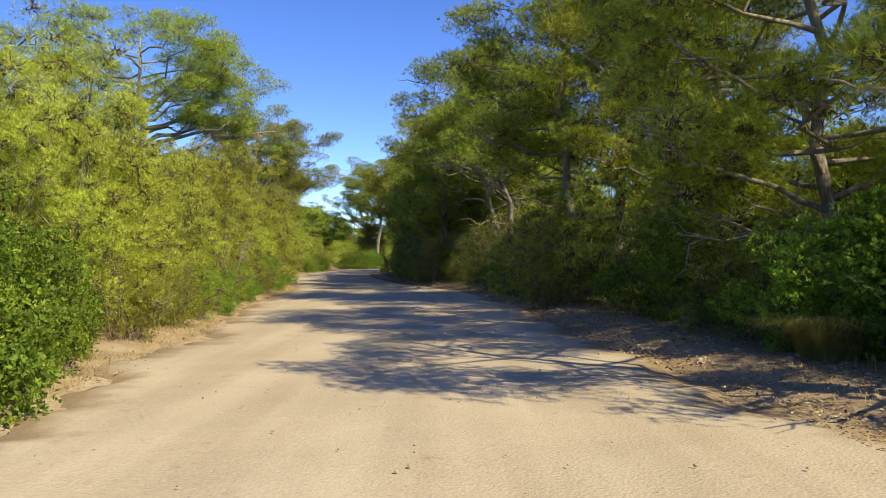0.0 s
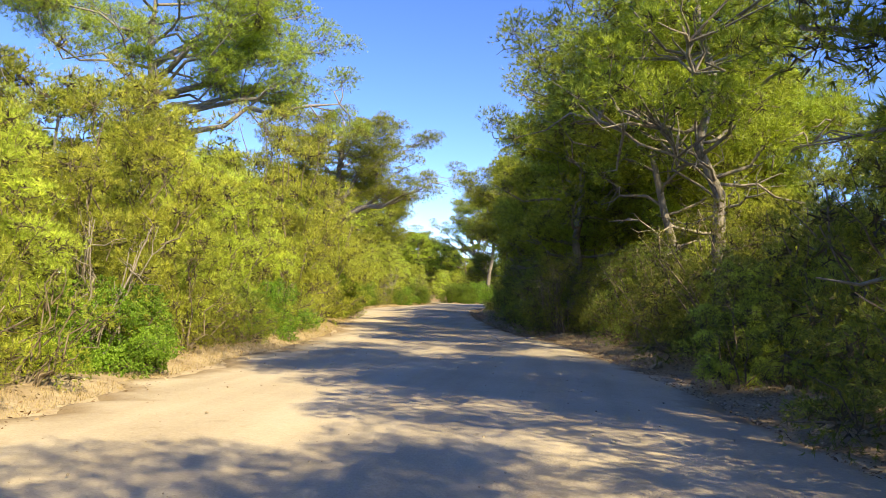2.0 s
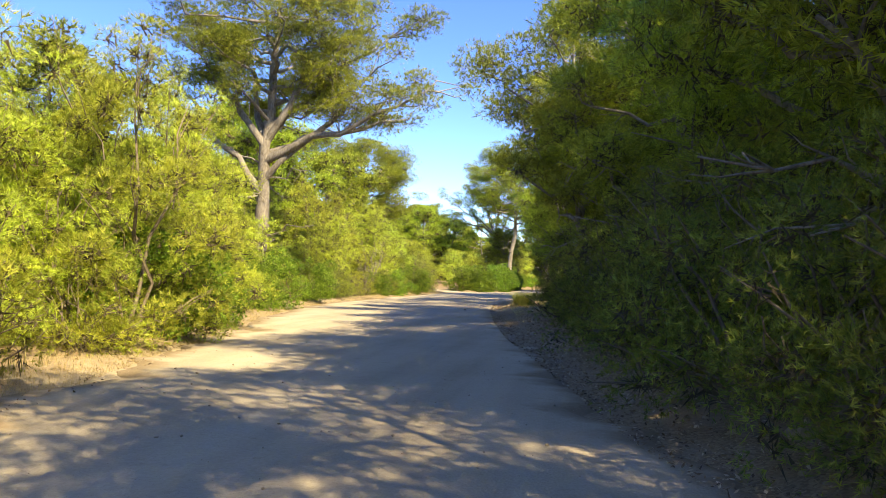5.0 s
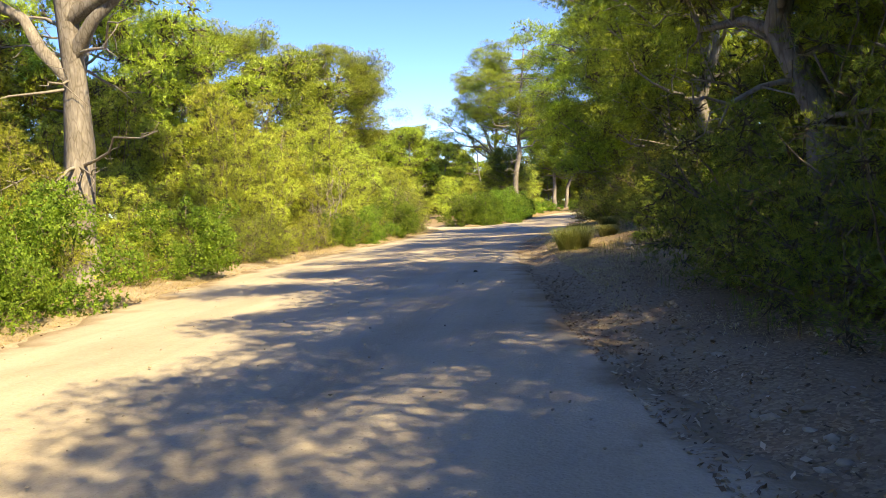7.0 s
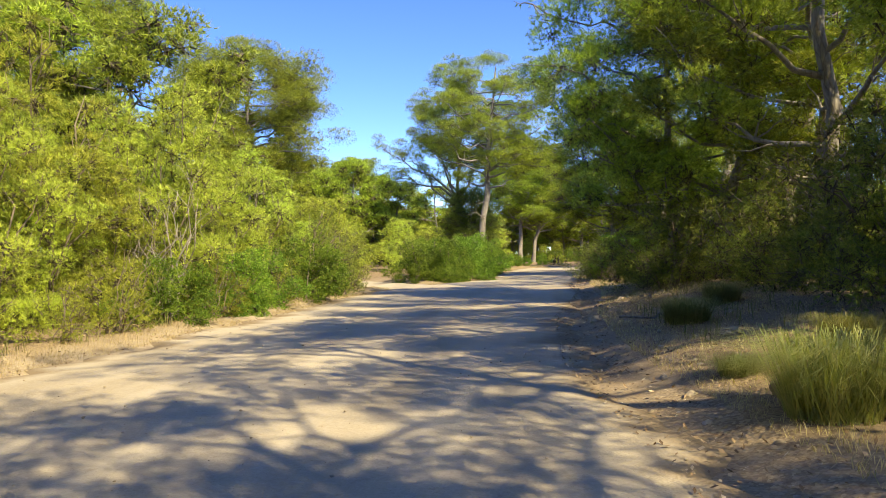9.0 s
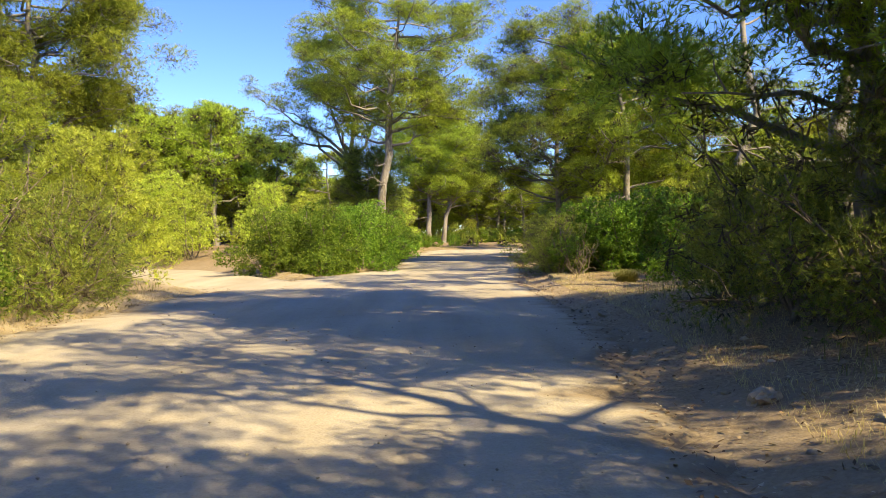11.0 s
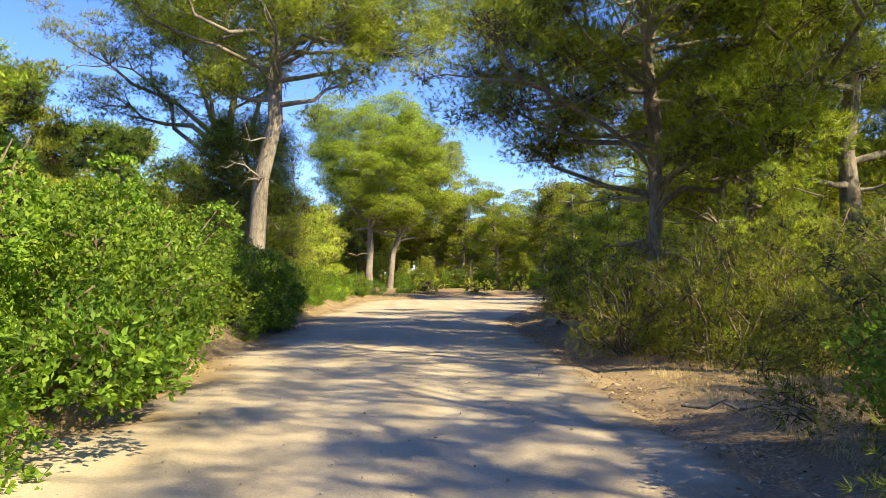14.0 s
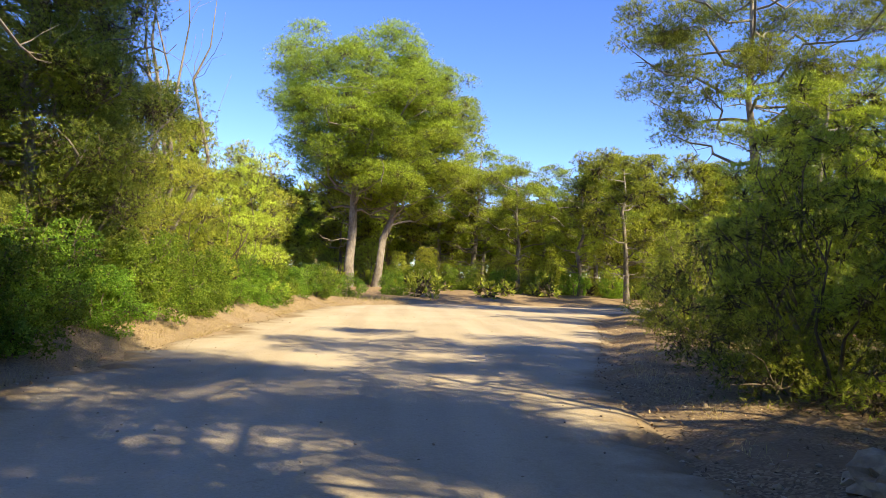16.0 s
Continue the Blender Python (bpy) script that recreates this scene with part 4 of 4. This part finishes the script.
# ---- grass ----
def grass_mesh(name, P, height, width, lean, mat, rg):
    n = len(P)
    a = rg.uniform(0, 2 * math.pi, n)
    out = np.stack([np.cos(a), np.sin(a), np.zeros(n)], -1)
    side = np.stack([-np.sin(a), np.cos(a), np.zeros(n)], -1)
    h = height * rg.uniform(0.45, 1.25, (n, 1))
    w = width * rg.uniform(0.6, 1.3, (n, 1)) * 0.5
    up = np.array([0, 0, 1.0])
    mid = P + up * h * (0.72 - 0.08 * lean) + out * h * lean * 0.30
    tip = P + up * h * (1 - lean * 0.38) + out * h * lean * rg.uniform(0.7, 1.2, (n, 1))
    V = np.stack([P - side * w, P + side * w, mid + side * w * 0.7, mid - side * w * 0.7, tip], 1).reshape(-1, 3)
    b = np.arange(n)[:, None] * 5
    F = np.concatenate([b + [0, 1, 2], b + [0, 2, 3], b + [3, 2, 4]], 0)
    return mesh(name, V, F, mat)


def scatter(rg, n, y0, y1, side, near, beyond, patch=0.0):
    y = rg.uniform(y0, y1, n)
    s = near + (beyond - near) * rg.random(n) ** 1.4
    x = np.where(side < 0, left_edge(y) - s, right_edge(y) + s)
    keep = outside(x, y) > near - 0.3
    if patch:
        keep &= wave(x * 0.9, y * 0.6, 1.0) + 0.5 * wave(x, y, 2.3) > patch
    x, y = x[keep], y[keep]
    return np.stack([x, y, ground_z(x, y) - 0.01], -1)


rg = np.random.default_rng(21)
tagged(new("dry_verge_grass", grass_mesh("dry_verge_grass", scatter(rg, 170000, 2, 150, -1, 0.02, 1.1, -0.7), 0.085, 0.0032, 1.3, DRY, rg)), "short dry straw-coloured grass along the road's edge", "grass", kind="stuff")
tagged(new("dry_bank_grass", grass_mesh("dry_bank_grass", np.concatenate([scatter(rg, 42000, 60, 112, 1, 0.5, 4.0, 0.0), scatter(rg, 12000, 2, 60, 1, 0.4, 2.2, 0.3), scatter(rg, 5000, 112, 150, 1, 0.3, 1.5, 0.3)]), 0.085, 0.0045, 1.35, DRY, rg)), "dry trampled grass on the shaded bank", "grass", kind="stuff")
tagged(new("green_verge_grass", grass_mesh("green_verge_grass", np.concatenate([scatter(rg, 16000, 2, 150, -1, 0.7, 1.8, 0.1), scatter(rg, 8000, 4, 150, 1, 1.2, 3.0, 0.3)]), 0.26, 0.010, 0.6, GREEN_GRASS, rg)), "green grass and herbs at the foot of the bushes", "grass", kind="stuff")


def tussock(label, h, r, seed, n=420, mat=None):
    rq = np.random.default_rng(seed)
    root = tagged(new("grass_tussock"), label, "grass", "grass tussocks on the verge")
    a, d = rq.uniform(0, 6.28, n), r * np.sqrt(rq.random(n))
    P = np.stack([np.cos(a) * d, np.sin(a) * d, np.zeros(n)], -1)
    part("tuft", grass_mesh("tuft", P, h, 0.0065, 1.2, mat or GREEN_GRASS, rq), root)
    return root


first = tussock("tall tussock of pale straw-coloured and green grass", 0.78, 0.36, 51, 2400)
stand(first, -5.15, 68.4)
for i, (x, y, k) in enumerate([(-4.2, 70.6, 0.6), (-5.4, 70.0, 0.4), (-4.9, 74.6, 0.75), (4.4, 8.8, 0.9),
                               (4.6, 9.8, 0.8), (-3.9, 76.6, 0.7), (-2.9, 95.6, 0.6), (-1.9, 112.6, 0.6), (4.2, 14.0, 0.6), (0.2, 45.0, 0.6), (-2.4, 58.6, 0.6)]):
    c = copy_thing(first, Matrix.Identity(4))
    stand(c, x, y, i * 67.0, k)


# ---- litter, gravel and stones ----
def ico():
    bm = bmesh.new()
    bmesh.ops.create_icosphere(bm, subdivisions=1, radius=1.0)
    v = np.array([p.co[:] for p in bm.verts])
    f = np.array([[q.index for q in p.verts] for p in bm.faces])
    bm.free()
    return v, f


def many_stones(P, sizes, rg):
    v, f = ico()
    n = len(P)
    sc = sizes[:, None] * rg.uniform(0.6, 1.2, (n, 3)) * np.array([1, 1, 0.65])
    a = rg.uniform(0, 6.28, n)
    V = v[None] * (1 + 0.25 * rg.uniform(-1, 1, (n, len(v), 1))) * sc[:, None]
    x, y = V[..., 0] * np.cos(a)[:, None] - V[..., 1] * np.sin(a)[:, None], V[..., 0] * np.sin(a)[:, None] + V[..., 1] * np.cos(a)[:, None]
    V = np.stack([x, y, V[..., 2]], -1) + P[:, None]
    return V.reshape(-1, 3), (f[None] + np.arange(n)[:, None, None] * len(v)).reshape(-1, 3)


P = np.concatenate([scatter(rg, 2200, 3, 62, 1, -0.3, 3.2), scatter(rg, 1600, 44, 100, 1, -0.3, 2.6), scatter(rg, 500, 100, 140, 1, 0.0, 2.0), scatter(rg, 500, 2, 140, -1, 0.0, 0.9)])
tagged(new("verge_stones", mesh("verge_stones", *many_stones(P, 0.012 + 0.05 * rg.random(len(P)) ** 2.2, rg), STONE)), "loose pale limestone stones on the verge", "stones", kind="stuff")
y = rg.uniform(0, 140, 4200)
u = rg.random(4200)
x = left_edge(y) + (right_edge(y) - left_edge(y)) * u
P = np.stack([x, y, np.full(len(x), 0.035)], -1)
tagged(new("road_gravel", mesh("road_gravel", *many_stones(P, 0.005 + 0.013 * rg.random(len(P)) ** 3, rg), STONE)), "small loose gravel on the sand road", "gravel", kind="stuff")


def litter_material():
    m, nt, nodes, links, bsdf = material("leaf_litter")
    geo = nodes.new("ShaderNodeNewGeometry")
    links.new(ramp(nt, ((0.0, (0.10, 0.06, 0.035)), (0.4, (0.24, 0.15, 0.08)), (0.75, (0.40, 0.28, 0.16)), (1.0, (0.58, 0.48, 0.34))), geo.outputs["Random Per Island"]), bsdf.inputs["Base Color"])
    bsdf.inputs["Roughness"].default_value = 0.85
    return m


P = np.concatenate([scatter(rg, 48000, 3, 62, 1, -0.35, 3.6), scatter(rg, 18000, 62, 112, 1, -0.35, 4.5), scatter(rg, 9000, 112, 140, 1, -0.3, 3.0), scatter(rg, 9000, 2, 140, -1, -0.3, 1.6)])
n = len(P)
a = rg.uniform(0, 6.28, n)
u = np.stack([np.cos(a), np.sin(a), rg.normal(0, 0.35, n)], -1) * (rg.uniform(0.015, 0.065, n) * 0.5)[:, None]
w = np.stack([-np.sin(a), np.cos(a), rg.normal(0, 0.35, n)], -1) * (rg.uniform(0.008, 0.03, n) * 0.5)[:, None]
P = P + np.array([0, 0, 0.022])
P[:, 2] = np.maximum(P[:, 2], np.where(outside(P[:, 0], P[:, 1]) < 0.25, 0.03, -1))
V = np.stack([P - u, P - w, P + u, P + w], 1).reshape(-1, 3)
tagged(new("leaf_litter", mesh("leaf_litter", V, np.arange(len(V)).reshape(-1, 4), litter_material())), "fallen brown leaves and needles under the trees", "litter", kind="stuff")


def rock(label, size, seed, squash=0.6, mat=STONE):
    bm = bmesh.new()
    bmesh.ops.create_icosphere(bm, subdivisions=3, radius=1.0)
    off = Vector((seed * 3.7, seed * 1.3, 0))
    for q in bm.verts:
        d = q.co.copy()
        k = 1 + 0.6 * noise.fractal(d * 1.3 + off, 0.75, 2.2, 6) + 0.26 * noise.cell(d * 2.6 + off)
        q.co = Vector((d.x * k, d.y * k * 0.8, d.z * k * squash)) * size
    me = bpy.data.meshes.new("rock")
    bm.to_mesh(me)
    bm.free()
    me.materials.append(mat)
    return tagged(new("rock", me), label, "rock", "rocks on the verge")


stand(rock("weathered pale limestone boulder at the road's edge", 0.25, 1, 0.62), -2.2, 119.3).location.z += 0.07
stand(rock("low pale limestone boulder beside a bigger one", 0.19, 2, 0.6), -1.75, 118.8).location.z += 0.05
stand(rock("small dark stone lying on the road", 0.045, 3, 0.8, INNER), -7.12, 64.2).location.z += 0.125
for i, (x, y, k) in enumerate([(4.1, 8.9, 0.075), (3.6, 9.5, 0.06), (3.8, 12.1, 0.07), (4.5, 10.3, 0.06), (2.7, 19.2, 0.08), (3.2, 20.4, 0.09)]):
    stand(rock("pale limestone rock lying on the shaded verge", k, 30 + i, 0.65), x, y, i * 50.0).location.z += 0.05


def fallen_branch(label, length, seed, x, y, turn):
    rq = np.random.default_rng(seed)
    root = tagged(new("fallen_branch"), label, "branch")
    line = bent(rq, (-length / 2, 0, 0.05), (length / 2, 0.1, 0.06), 9, 0.05)
    line[:, 2] = np.abs(line[:, 2]) * 0.6 + 0.03
    part("stick", mesh("stick", *tube(line, np.linspace(0.022, 0.006, 9), 6, rq), GREY_WOOD, True), root)
    for k in range(5):
        a = line[2 + k]
        e = a + np.array([rq.uniform(0.1, 0.3), rq.choice((-1, 1)) * rq.uniform(0.1, 0.35), rq.uniform(0.0, 0.16)]) * length * 0.8
        part("twig", mesh("twig", *tube(bent(rq, a, e, 5, 0.08), np.linspace(0.009, 0.003, 5), 5), GREY_WOOD, True), root)
    stand(root, x, y, turn).location.z += 0.05


for i, (x, y, ln, tn) in enumerate([(-0.6, 36.6, 1.6, 20), (-5.2, 75.6, 1.1, -10), (-3.0, 52.6, 1.3, 35), (2.6, 22.2, 0.9, 60), (-4.4, 80.4, 1.0, 70), (-3.4, 106.6, 0.9, -30), (-1.9, 35.0, 0.8, 80)]):
    fallen_branch("dry grey fallen branch lying in the litter", ln, 60 + i, x, y, tn)
spots = scatter(np.random.default_rng(77), 46, 6, 100, 1, 0.2, 2.4)
stones = [rock("angular limestone rock half buried in litter", 0.10, 10 + k, 0.6) for k in range(4)]
for i, q in enumerate(spots):
    ob = stones[i] if i < 4 else copy_thing(stones[i % 4], Matrix.Identity(4))
    k = 0.5 + 0.9 * ((i * 37) % 11) / 10
    ob.matrix_basis = Matrix.LocRotScale((q[0], q[1], q[2] + 0.02), Euler((0.2 * (i % 3), 0.3 * (i % 4), i * 1.7)), (k, k, k))
